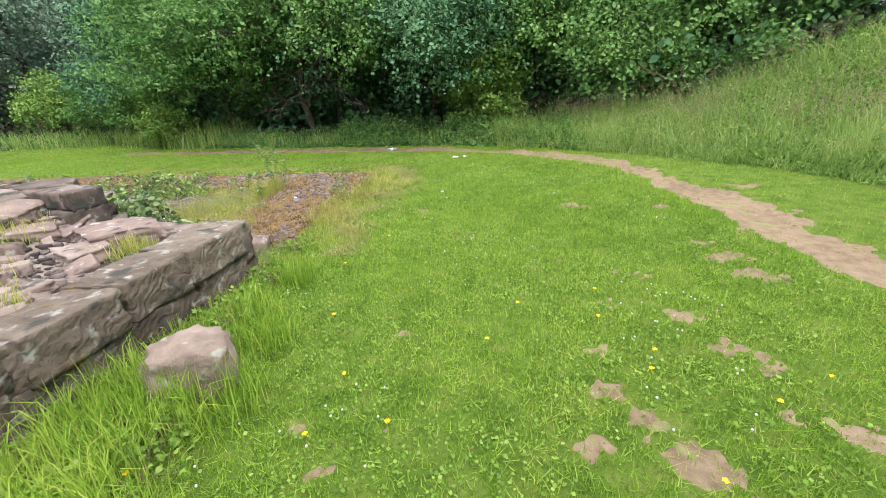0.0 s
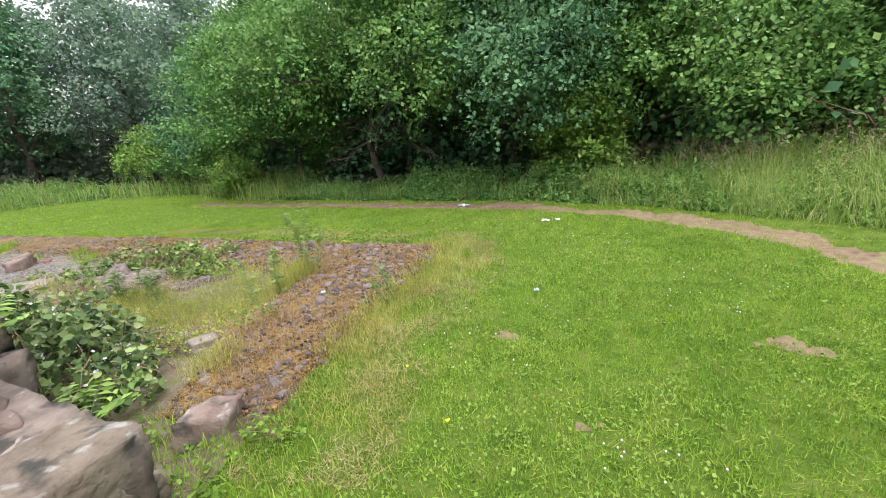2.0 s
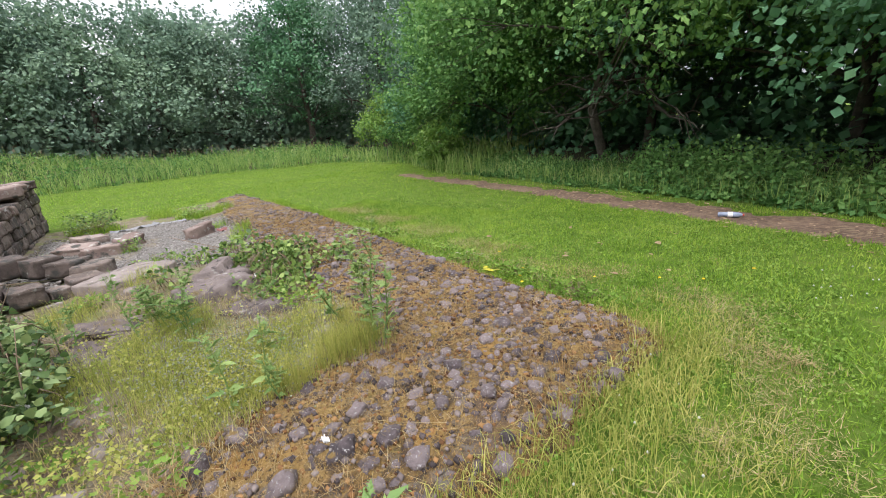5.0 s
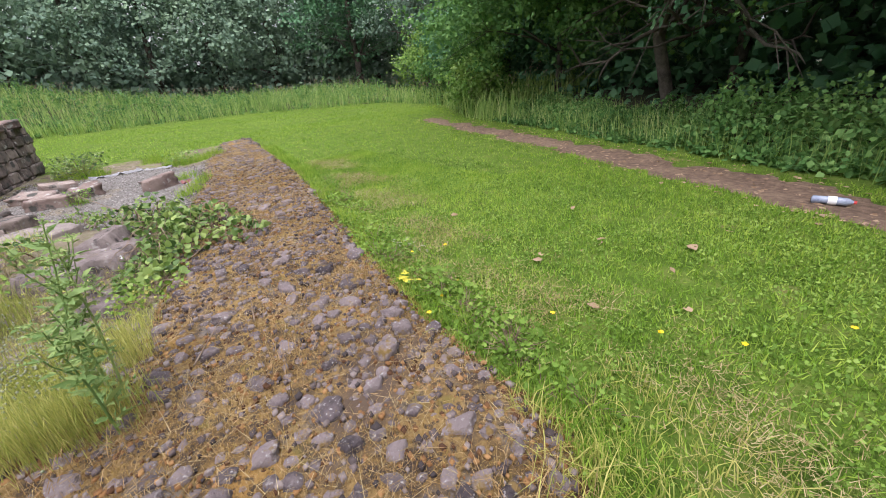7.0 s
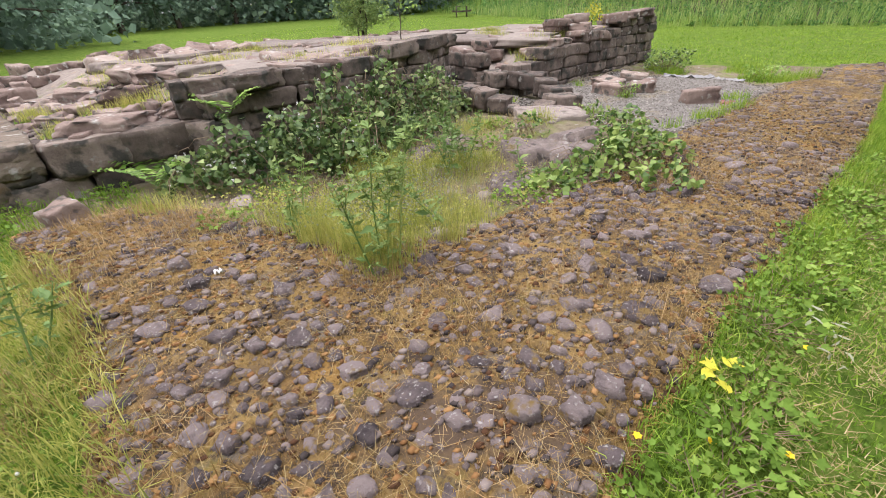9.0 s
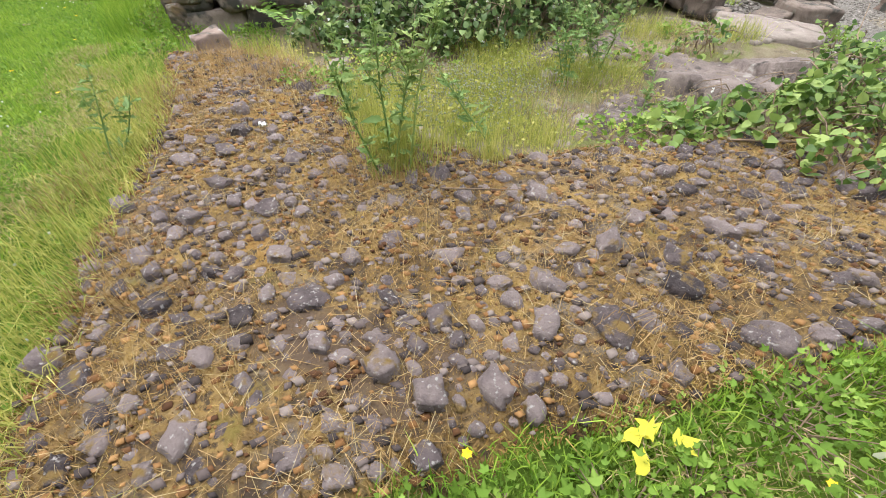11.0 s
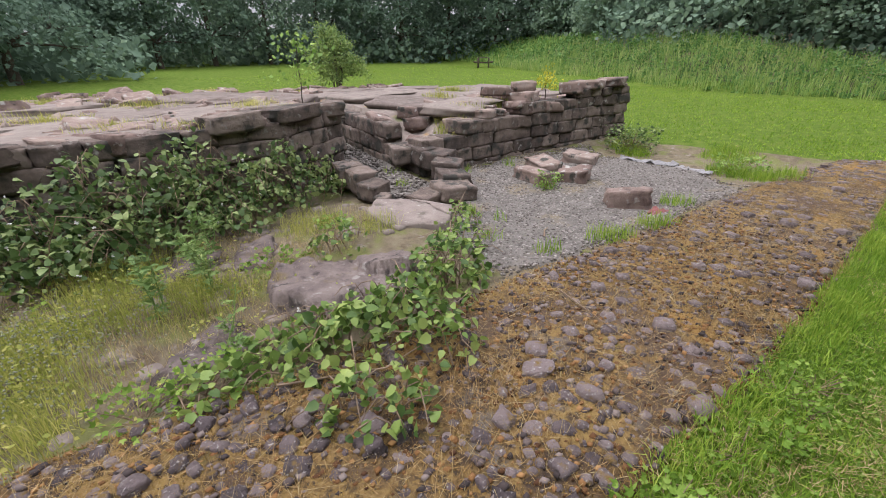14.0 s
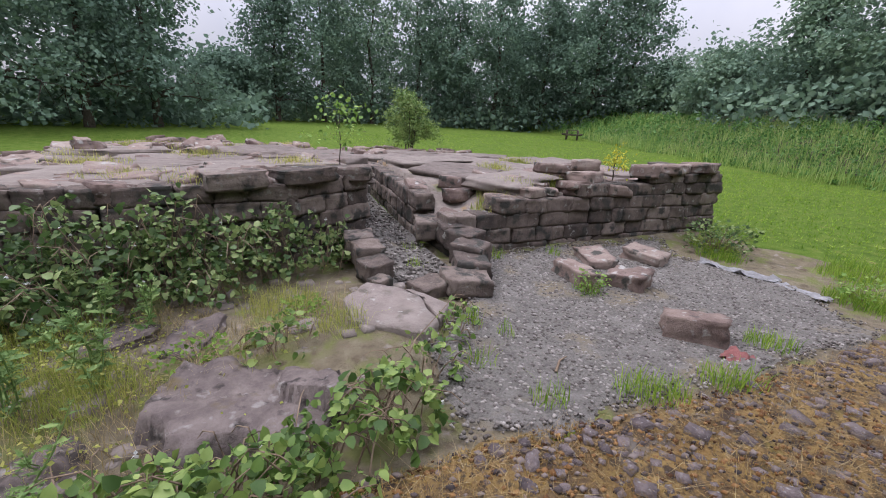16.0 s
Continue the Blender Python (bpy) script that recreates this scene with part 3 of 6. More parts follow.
def top_west(x, y):
    return 0.74 - 0.33 * smooth(-9.7, -8.6, x) * smooth(3.4, 4.3, y) - 0.25 * smooth(2.0, -4.0, y) + 0.03 * wobble(x, y, 2.2, 3.0)


def mass(name, poly, top, inset, mat):
    xs, ys = np.arange(-14.2, -1.4, 0.1), np.arange(-7, 6.6, 0.1)
    X, Y = np.meshgrid(xs, ys)
    m = inside(X, Y, poly) - inset
    Z = np.where(m > 0, top(X, Y) - 0.06, -0.25)
    v = np.stack([X.ravel(), Y.ravel(), Z.ravel()], 1)
    nx = len(xs)
    idx = (np.arange(len(ys) - 1)[:, None] * nx + np.arange(nx - 1)[None]).ravel()
    q = np.stack([idx, idx + 1, idx + nx + 1, idx + nx], 1)
    keep = (m.ravel()[q] > -0.12).any(1)
    used, inv = np.unique(q[keep], return_inverse=True)
    return mesh_of(name, v[used], inv.reshape(-1, 4), mat)


M_CORE = material("rubble_core", [(0.2, (0.11, 0.09, 0.075)), (0.5, (0.22, 0.185, 0.16)), (0.85, (0.32, 0.28, 0.25))], 8, 1.0, 1.0, 30, spots=[((0.12, 0.15, 0.05), 2.5, 0.37), ((0.3, 0.2, 0.1), 4, 0.34)])
ruin_east = thing("ruined_wall_east", -4, 1, 0, "low ruined red sandstone wall mass with rubble core and broken flat top", "ruined wall")
ruin_west = thing("ruined_wall_west", -11, 2, 0, "low ruined red sandstone wall with coursed face and slabbed top", "ruined wall")
for ob, poly, top, base in ((ruin_east, EAST_MASS, top_east, (-4, 1)), (ruin_west, WEST_MASS, top_west, (-11, 2))):
    part("core", mass("core", poly, top, 0.16, M_CORE), ob, "crumbled mortar and rubble core", pose(-base[0], -base[1], 0))

BLOCKS = [stone_mesh("block", 100 + i, M_FACE, 6, 0.03, 0.085) for i in range(12)]
RUBBLE = [stone_mesh("rubble", 200 + i, M_STONE, 5, 0.1, 0.1) for i in range(14)]
RUBBLE_NEAR = [stone_mesh("rubble", 250 + i, M_STONE, 9, 0.12, 0.14) for i in range(10)]
KERBS = [stone_mesh("kerb_block", 140 + i, M_KERB, 11, 0.035, 0.065) for i in range(8)]
SLABS = [stone_mesh("slab", 300 + i, M_SLAB, 5, 0.1, 0.07) for i in range(8)]


def set_in(name, me, parent, x, y, z, hx, hy, hz, rz=0.0, rx=0.0, ry=0.0, label=""):
    ob = new(name, me)
    ob.parent = parent
    o = parent.matrix_basis.translation
    ob.matrix_basis = pose(x - o.x, y - o.y, z - o.z, rx, ry, rz) @ Matrix.Diagonal((hx, hy, hz, 1))
    if label:
        ob["label"] = label
    return ob


def face(rng, parent, a, b, courses, lengths, depth, top=None, skip=0.0, lean=0.0, meshes=BLOCKS):
    """Coursed blocks along a line, their outer faces on it; the body lies on the right of a to b. courses: heights from the ground up. top: limit along the line."""
    a, b = Vector(a), Vector(b)
    d = (b - a).normalized()
    nrm = Vector((d.y, -d.x))
    total = (b - a).length
    z = min(z_at(*a), z_at(*b)) - 0.1
    for k, h in enumerate(courses):
        s = -rng.uniform(0, 0.1)
        while s < total - 0.05:
            l = min(rng.uniform(*lengths), max(total - s, 0.12))
            mid = s + l / 2
            limit = 9 if top is None else top(mid / total)
            if z + h * 0.75 < limit and rng.random() > skip:
                dep = depth * rng.uniform(0.85, 1.15)
                p = a + d * mid + nrm * (dep / 2 + rng.normal(0, 0.012) + lean * k)
                set_in("stone_block", meshes[rng.integers(len(meshes))], parent, p.x, p.y, z + h / 2, l / 2 * 1.01, dep / 2, h / 2 * 1.03,
                       math.degrees(math.atan2(d.y, d.x)) + rng.normal(0, 1.2), rng.normal(0, 1.0), rng.normal(0, 1.0))
            s += l
        z += h


rng = np.random.default_rng(11)
# dressed kerb face beside the lawn: two courses of long tooled blocks
face(rng, ruin_east, (-1.68, 3.55), (-1.95, 1.5), [0.37, 0.27], (0.55, 0.95), 0.42, meshes=KERBS)
face(rng, ruin_east, (-1.95, 1.5), (-2.0, -3.0), [0.37, 0.27], (0.55, 0.95), 0.42, meshes=KERBS)
# north face behind the brambles, rising to the west
face(rng, ruin_east, (-3.2, 3.95), (-1.68, 3.55), [0.3, 0.3], (0.35, 0.7), 0.35)
face(rng, ruin_east, (-4.5, 4.4), (-3.2, 3.95), [0.24, 0.2, 0.2, 0.19, 0.17], (0.25, 0.55), 0.34)
face(rng, ruin_east, (-6.4, 4.6), (-4.5, 4.4), [0.24, 0.2, 0.2, 0.19, 0.18], (0.25, 0.6), 0.34)
face(rng, ruin_east, (-7.42, 4.2), (-6.4, 4.6), [0.24, 0.2, 0.2, 0.19, 0.19], (0.3, 0.6), 0.36)
face(rng, ruin_east, (-7.9, 2.9), (-7.42, 4.2), [0.24, 0.2, 0.2, 0.18], (0.3, 0.5), 0.3)
# west wall: coursed face stepping up to its far corner
face(rng, ruin_west, (-12.95, 6.1), (-8.15, 5.1), [0.22, 0.2, 0.2, 0.19, 0.18, 0.14], (0.24, 0.52), 0.34,
     top=lambda u: 1.12 if u < 0.3 else 0.86 if u < 0.62 else 0.72 if u < 0.86 else 0.46)
face(rng, ruin_west, (-13.5, 4.9), (-12.95, 6.1), [0.22, 0.2, 0.2, 0.19, 0.18, 0.12], (0.3, 0.5), 0.34)
face(rng, ruin_west, (-8.15, 5.1), (-8.1, 4.3), [0.26, 0.24], (0.3, 0.5), 0.3)
face(rng, ruin_west, (-8.1, 4.3), (-9.4, -0.4), [0.26, 0.24, 0.22], (0.3, 0.6), 0.3)

# flat broken stones over the tops
def strew(rng, parent, poly, top, n, sizes, flat, meshes, area, name="rubble_stone", tilt=5, sink=0.3):
    placed = []
    tries = 0
    while len(placed) < n and tries < n * 30:
        tries += 1
        x, y = rng.uniform(area[0], area[1]), rng.uniform(area[2], area[3])
        s = rng.uniform(*sizes)
        if inside(np.array([x]), np.array([y]), poly)[0] < s * 0.55:
            continue
        if any((x - px) ** 2 + (y - py) ** 2 < (0.72 * (s + ps)) ** 2 for px, py, ps in placed):
            continue
        placed.append((x, y, s))
        hz = s * rng.uniform(*flat)
        z = float(top(np.array([x]), np.array([y]))[0]) - 0.06
        set_in(name, meshes[rng.integers(len(meshes))], parent, x, y, z + hz * (1 - 2 * sink), s * rng.uniform(0.85, 1.2), s * rng.uniform(0.6, 0.95), hz,
               rng.uniform(0, 360), rng.normal(0, tilt), rng.normal(0, tilt))


strew(rng, ruin_east, EAST_MASS, top_east, 24, (0.13, 0.34), (0.24, 0.4), RUBBLE_NEAR, (-4.3, -2.0, 0.2, 4.2))
strew(rng, ruin_east, EAST_MASS, top_east, 70, (0.04, 0.1), (0.5, 0.8), RUBBLE, (-4.0, -2.0, 0.5, 4.0), tilt=15)
strew(rng, ruin_east, EAST_MASS, top_east, 26, (0.45, 0.85), (0.1, 0.14), SLABS, (-8.6, -4.2, 0.0, 3.9), "flat_slab", tilt=1, sink=0.4)
strew(rng, ruin_east, EAST_MASS, top_east, 60, (0.05, 0.12), (0.5, 0.8), RUBBLE, (-8.4, -4.0, 1.0, 4.3), tilt=12)
strew(rng, ruin_east, EAST_MASS, top_east, 70, (0.1, 0.26), (0.35, 0.6), RUBBLE, (-9.0, -2.2, -5.5, 0.6), tilt=8)
strew(rng, ruin_east, EAST_MASS, top_east, 26, (0.12, 0.26), (0.35, 0.6), RUBBLE, (-7.4, -4.0, 3.3, 4.4), tilt=6)
strew(rng, ruin_west, WEST_MASS, top_west, 22, (0.5, 0.95), (0.08, 0.12), SLABS, (-13.0, -9.4, -1.5, 4.6), "flat_slab", tilt=1, sink=0.4)
strew(rng, ruin_west, WEST_MASS, top_west, 34, (0.1, 0.24), (0.35, 0.6), RUBBLE, (-12.9, -8.2, 3.6, 5.8), tilt=8)
strew(rng, ruin_west, WEST_MASS, top_west, 40, (0.12, 0.26), (0.35, 0.6), RUBBLE, (-12.9, -9.6, -4.0, -0.6), tilt=10)
# cap stones and a small heap on the west wall
for x, y, z, hx, hy, hz, rz in [(-12.7, 5.85, 1.03, 0.34, 0.24, 0.085, 12), (-12.05, 5.72, 1.01, 0.3, 0.22, 0.08, 10), (-11.5, 5.6, 0.98, 0.2, 0.2, 0.1, 30), (-10.5, 5.25, 0.86, 0.3, 0.2, 0.1, 14), (-10.1, 4.95, 0.98, 0.26, 0.18, 0.07, -20),
                                (-10.75, 5.05, 1.02, 0.22, 0.2, 0.09, 40), (-10.3, 5.3, 0.78, 0.3, 0.18, 0.06, 5), (-9.6, 5.1, 0.68, 0.28, 0.18, 0.07, 12), (-9.2, 4.9, 0.56, 0.22, 0.2, 0.08, -15), (-10.9, 4.6, 0.88, 0.25, 0.2, 0.1, 70)]:
    set_in("cap_stone", RUBBLE[int(abs(x * 10)) % 14], ruin_west, x, y, z, hx, hy, hz, rz, 3, -2)
# taller broken stump in the north face
for x, y, z, hx, hy, hz, rz in [(-3.55, 4.0, 0.3, 0.3, 0.2, 0.2, 18), (-3.62, 4.02, 0.62, 0.24, 0.18, 0.12, 10), (-3.95, 4.15, 0.8, 0.22, 0.2, 0.08, 25), (-7.25, 4.05, 0.88, 0.3, 0.24, 0.09, -20), (-6.6, 4.4, 0.92, 0.3, 0.2, 0.08, 10), (-5.9, 4.42, 0.9, 0.28, 0.2, 0.09, 4)]:
    set_in("broken_stone", BLOCKS[int(abs(x * 10)) % 12], ruin_east, x, y, z, hx, hy, hz, rz, 2, 3)

# ---- stone drain ----
drain = thing("stone_drain", -7.4, 5.4, 0, "old stone-lined drain channel with kerb stones and a covering slab", "stone drain")
for x, y, z, hx, hy, hz, rz in [(-7.1, 4.75, 0.2, 0.2, 0.16, 0.13, 70), (-7.05, 5.1, 0.18, 0.18, 0.15, 0.13, 80), (-6.98, 5.42, 0.13, 0.17, 0.15, 0.1, 95), (-6.9, 5.7, 0.08, 0.1, 0.09, 0.07, 20),
                                (-8.05, 4.75, 0.3, 0.2, 0.15, 0.12, 60), (-8.18, 5.05, 0.3, 0.2, 0.14, 0.12, 80), (-8.2, 5.35, 0.27, 0.2, 0.17, 0.12, 110), (-8.05, 5.66, 0.22, 0.2, 0.17, 0.12, 125), (-7.85, 5.92, 0.17, 0.2, 0.16, 0.1, 140), (-7.62, 6.12, 0.12, 0.24, 0.2, 0.09, 160),
                                (-7.3, 5.98, 0.06, 0.2, 0.16, 0.08, 10)]:
    set_in("kerb_stone", BLOCKS[int(abs(x * 37 + y * 11)) % 12], drain, x, y, z - 0.05, hx * 0.9, hy, hz, rz, 2, 3)


def slab_mesh(name, poly, thick, mat, seed):
    """A flat slab with a broken outline and a slightly uneven top."""
    x0, y0 = sum(p[0] for p in poly) / len(poly), sum(p[1] for p in poly) / len(poly)
    rng = np.random.default_rng(seed)
    rim = []
    for (ax, ay), (bx, by) in zip(poly, poly[1:] + poly[:1]):
        for k in range(4):
            rim.append((ax + (bx - ax) * k / 4 - x0 + rng.normal(0, 0.008), ay + (by - ay) * k / 4 - y0 + rng.normal(0, 0.008)))
    rings = [(0.99, -thick), (1.0, -0.02), (0.975, 0.0), (0.6, 0.004), (0.25, 0.0)]
    n = len(rim)
    v = [(x * f, y * f, z + rng.normal(0, 0.003)) for f, z in rings for x, y in rim] + [(0, 0, 0)]
    q = [(r * n + k, r * n + (k + 1) % n, (r + 1) * n + (k + 1) % n, (r + 1) * n + k) for r in range(4) for k in range(n)]
    tri = [(4 * n + k, 4 * n + (k + 1) % n, 5 * n) for k in range(n)]
    return mesh_of(name, v, [np.array(q), np.array(tri)], mat), x0, y0


for label, poly, zt, seed in (("broad flat grey slab with a broken edge", [(-6.38, 6.02), (-6.7, 5.8), (-6.9, 6.0), (-6.98, 6.3), (-6.86, 6.76), (-6.68, 6.84), (-6.3, 6.46)], 0.125, 41), ("cracked-off corner of the cover slab", [(-6.92, 6.02), (-7.05, 6.25), (-7.12, 6.55), (-6.89, 6.74), (-7.0, 6.3)], 0.12, 42)):
    me, sx, sy = slab_mesh("cover_slab", poly, 0.12, M_COVER, seed)
    part("cover_slab", me, drain, label, pose(sx + 7.4, sy - 5.4, zt))
xs, ys = np.linspace(-0.42, 0.42, 9), np.linspace(0, 1, 30)
U, V = np.meshgrid(xs, ys)
bedx, bedy = -7.35 - 2.0 * V ** 1.15 + U * 1.1, 5.7 - 9.6 * V - 0.2 * U
bedz = -0.02 + 0.36 * np.minimum(V * 1.7, 1.0) + 0.02 * wobble(bedx, bedy, 5)
ii = (np.arange(29)[:, None] * 9 + np.arange(8)[None]).ravel()
o = drain.matrix_basis.translation
part("channel_floor", mesh_of("channel_floor", np.stack([bedx.ravel() - o.x, bedy.ravel() - o.y, bedz.ravel()], 1), np.stack([ii, ii + 1, ii + 10, ii + 9], 1), M_GRAVEL, True), drain, "gravelly channel floor")

# ---- trees ----
def tree(name, label, x, y, tall, reach, low, n, leaf, mat, seed, lobes=14, trunk=0.16, clump=60, stems=1, limbs=7, group="trees round the clearing", category="tree", base=None, bulge=(0.34, 0.52), shell=(0.62, 1.15)):
    """A broad-leaved tree or tall shrub: tapered stem and limbs, and a crown of leaf sprays round uneven lobes that reach down to the height low."""
    rng = np.random.default_rng(seed)
    base = z_at(x, y) if base is None else base
    t = thing(name, x, y, base, label, category, group)
    wood, mids, rads = [], [], []
    for k in range(lobes):
        f = (k + 0.5) / lobes
        a = k * 2.4 + rng.uniform(-0.4, 0.4)
        rad = reach * rng.uniform(*bulge)
        h = low + rad * 0.7 + (tall - low - rad * 1.5) * f
        girth = reach * (1.02 - 0.72 * f ** 2.2) - rad * 0.8
        r = girth * (rng.uniform(0.75, 1.1) if k % 3 else rng.uniform(0.1, 0.5))
        mids.append((math.cos(a) * r, math.sin(a) * r, h))
        rads.append(rad)
    for s in range(stems):
        a = rng.uniform(0, 6.28)
        off = 0.0 if stems == 1 else reach * rng.uniform(0.05, 0.16)
        bx, by = math.cos(a) * off, math.sin(a) * off
        pts = [(bx, by, -0.1)]
        for i in range(1, 6):
            pts.append((bx * (1 + i * 0.25) + rng.normal(0, 0.015 * i * reach), by * (1 + i * 0.25) + rng.normal(0, 0.015 * i * reach), tall * 0.8 * i / 5))
        wood.append(tube(pts, [trunk * (1.25 - 0.22 * i) + 0.004 for i in range(6)], 8))
        for k in range(limbs):
            m = mids[(k * stems + s) % lobes]
            p0 = Vector(pts[min(1 + int(4 * m[2] / tall * 0.7), 4)])
            p3 = Vector(m)
            p1, p2 = p0.lerp(p3, 0.35) + Vector((0, 0, 0.05 * reach)), p0.lerp(p3, 0.7) + Vector((rng.normal(0, 0.05 * reach), rng.normal(0, 0.05 * reach), 0.04 * reach))
            wood.append(tube([p0, p1, p2, p3], [trunk * 0.5, trunk * 0.36, trunk * 0.22, trunk * 0.08], 5))
            for _ in range(5):
                q = p3 + Vector(rng.normal(0, reach * 0.22, 3))
                wood.append(tube([p2.lerp(p3, 0.4), p2.lerp(q, 0.6) + Vector((0, 0, 0.02 * reach)), q], [trunk * 0.12, trunk * 0.08, 0.004], 4))
    v, p = joined(wood)
    part("trunk", mesh_of("trunk", v, p, M_BARK, True), t, "dark bark trunk and limbs")
    per = max(n // clump, 1)
    k = np.arange(per) % lobes
    M, R = np.array(mids)[k], np.array(rads)[k]
    d = unit(rng.normal(size=(per, 3)))
    up = rng.random(per) < 0.55
    d[:, 2] = np.where(up, np.abs(d[:, 2]), d[:, 2])
    r = R * rng.uniform(*shell, per) * (1 + 0.22 * np.sin(3 * d[:, 0] + 5 * d[:, 1] + 4 * d[:, 2] + seed + k))
    c = M + d * r[:, None] * np.array([1, 1, 0.9])
    c[:, 2] = np.maximum(c[:, 2], low * rng.uniform(0.5, 1.2, per))
    cs, outs = np.repeat(c, clump, 0), np.repeat(d, clump, 0)
    spray = np.repeat(unit(rng.normal(size=(per, 3)) * np.array([1, 1, 0.5]) + d * 0.8), clump, 0)
    along = rng.normal(0, 1, (len(cs), 1))
    pos = cs + spray * along * leaf * 2.4 + rng.normal(0, leaf * 1.2, cs.shape) * np.array([1, 1, 0.6])
    lv, lp = leaves(rng, pos, leaf * rng.uniform(0.65, 1.25, len(pos)), outs * 0.45, 0.8, 0.42, droop=0.25, facing=outs * 0.75 + np.array([0, 0, 0.85]))
    part("crown", mesh_of("crown", lv, lp, mat), t, "dense leafy crown")
    return t


NEAR = "dense green broad-leaved tree"
FULL = dict(bulge=(0.22, 0.37), shell=(0.72, 1.12), clump=26)
overhang = tree("hedge_tree", NEAR + " with branches hanging over the lawn", -4.3, 17.0, 7.8, 4.8, 1.5, 62000, 0.12, M_LEAF, 1, lobes=40, trunk=0.11, stems=2, **FULL)
limb_rng = np.random.default_rng(61)
for k in range(11):
    bearing, far_out = radians(195 + 13 * k + limb_rng.normal(0, 4)), limb_rng.uniform(2.3, 3.6)
    pts, r0 = [], limb_rng.uniform(0.03, 0.06)
    for s in range(7):
        f = s / 6
        pts.append(Vector((math.cos(bearing) * far_out * f, math.sin(bearing) * far_out * f, 1.9 + 0.5 * math.sin(f * 2.4 + k) - 0.7 * f)) + Vector(limb_rng.normal(0, 0.07, 3)))
    v, p = tube(pts, [r0 * (1 - 0.85 * s / 6) for s in range(7)], 6)
    twigs = [(v, p)]
    for s in (3, 4, 5):
        d = Vector(limb_rng.normal(0, 0.35, 3)) + Vector((math.cos(bearing), math.sin(bearing), 0)) * 0.4
        twigs.append(tube([pts[s], pts[s] + d * 0.6, pts[s] + d + Vector((0, 0, -0.08))], [r0 * 0.4, r0 * 0.25, 0.004], 5))
    v, p = joined(twigs)
    part("low_branch", mesh_of("low_branch", v, p, M_BARK, True), overhang, "bare grey drooping lower branch")
tree("hedge_tree", NEAR + " with pale new growth", -9.0, 18.4, 7.4, 4.2, 0.8, 50000, 0.12, M_LEAF, 2, lobes=36, trunk=0.08, **FULL)
tree("hedge_tree", NEAR + " over a dark hollow", -0.2, 16.2, 8.0, 4.6, 0.9, 58000, 0.12, M_LEAF_DARK, 3, lobes=40, trunk=0.1, **FULL)
tree("hedge_tree", NEAR + " beside the grassy bank", 3.4, 15.0, 7.0, 3.7, 0.5, 52000, 0.12, M_LEAF, 4, lobes=36, trunk=0.1, **FULL)
tree("hedge_tree", NEAR + " above the grassy bank", 8.4, 13.6, 6.6, 3.6, 0.3, 30000, 0.135, M_LEAF, 5, lobes=30, trunk=0.1, **FULL)
tree("hedge_tree", NEAR + " above the grassy bank", 13.0, 10.5, 6.0, 3.4, 0.3, 14000, 0.16, M_LEAF_DARK, 6)
tree("hedge_tree", NEAR + " above the grassy bank", 15.0, 5.0, 6.0, 3.4, 0.3, 8000, 0.19, M_LEAF, 7)
tree("hedge_tree", NEAR + " at the corner of the lawn", -13.6, 21.2, 7.0, 3.8, 0.1, 26000, 0.145, M_LEAF_DARK, 8, lobes=30, **FULL)
for k, (x, y, h, r) in enumerate([(-10.9, 16.8, 1.4, 0.9), (-12.6, 18.6, 2.6, 1.5), (1.6, 13.6, 2.4, 1.2), (-15.6, 20.0, 3.0, 1.7), (-18.6, 21.0, 3.0, 1.8), (6.2, 12.2, 2.2, 1.3)]):
    tree("hedge_shrub", "leafy green shrub under the hedge trees", x, y, h, r, 0.0, 7000, 0.11, M_LEAF if k % 2 else M_LEAF_LIGHT, 150 + k, lobes=9, trunk=0.035, stems=3, limbs=4, category="shrub", group="shrubs under the trees")
FAR = "tall green tree in the wood behind the clearing, haze in its leaf colour"
far_rows = [(-3.0, 22.0, 11, 4.4), (3.0, 21.0, 11, 4.4), (9.5, 19.0, 10.5, 4.4), (-8.5, 24.5, 11, 4.4), (15.5, 15.0, 10, 4.4), (-18.5, 25.0, 11, 4.4), (-15.0, 28.0, 10, 4.4), (-23.5, 25.0, 12.5, 4.6), (-28.0, 22.0, 11.5, 4.4)]
for k, (x, y, h, r) in enumerate(far_rows):
    tree("wood_tree", FAR, x, y, h, r, 0.4, 11000, 0.2, M_LEAF_DARK if y < 23 else M_LEAF_HAZED, 20 + k, trunk=0.2, clump=40, limbs=5)
# ring of woods: bearing, distance, height
ring = [(31, 31, 13, 4.8), (38, 30, 13, 4.8), (44, 30, 13, 4.8), (51, 30, 13.2, 4.8), (58, 31, 12.6, 4.6), (65, 30, 10.2, 3.9), (72, 29, 9.8, 4.2), (79, 29, 10, 4.3), (86, 29, 9.5, 4.2), (93, 30, 10, 4.0), (99, 31, 10.6, 4.2), (105.5, 33, 8.4, 3.6), (112, 37, 5.0, 3.0), (117.5, 44, 5.2, 3.2), (122, 46, 12.5, 3.8), (126, 46, 15, 4.4), (132, 48, 14, 4.2), (138, 47, 15.5, 4.8), (143, 48, 13, 4.2),
        (148, 48, 15, 4.6), (154, 46, 15.5, 5.0), (160, 45, 14.5, 4.8), (165.5, 43, 11.5, 3.8), (171, 42, 5.5, 3.6), (178, 30, 10.5, 3.8), (184, 29, 11.5, 4.4), (191, 28, 12.5, 4.6), (199, 28, 12, 4.6), (208, 29, 10, 4.6)]
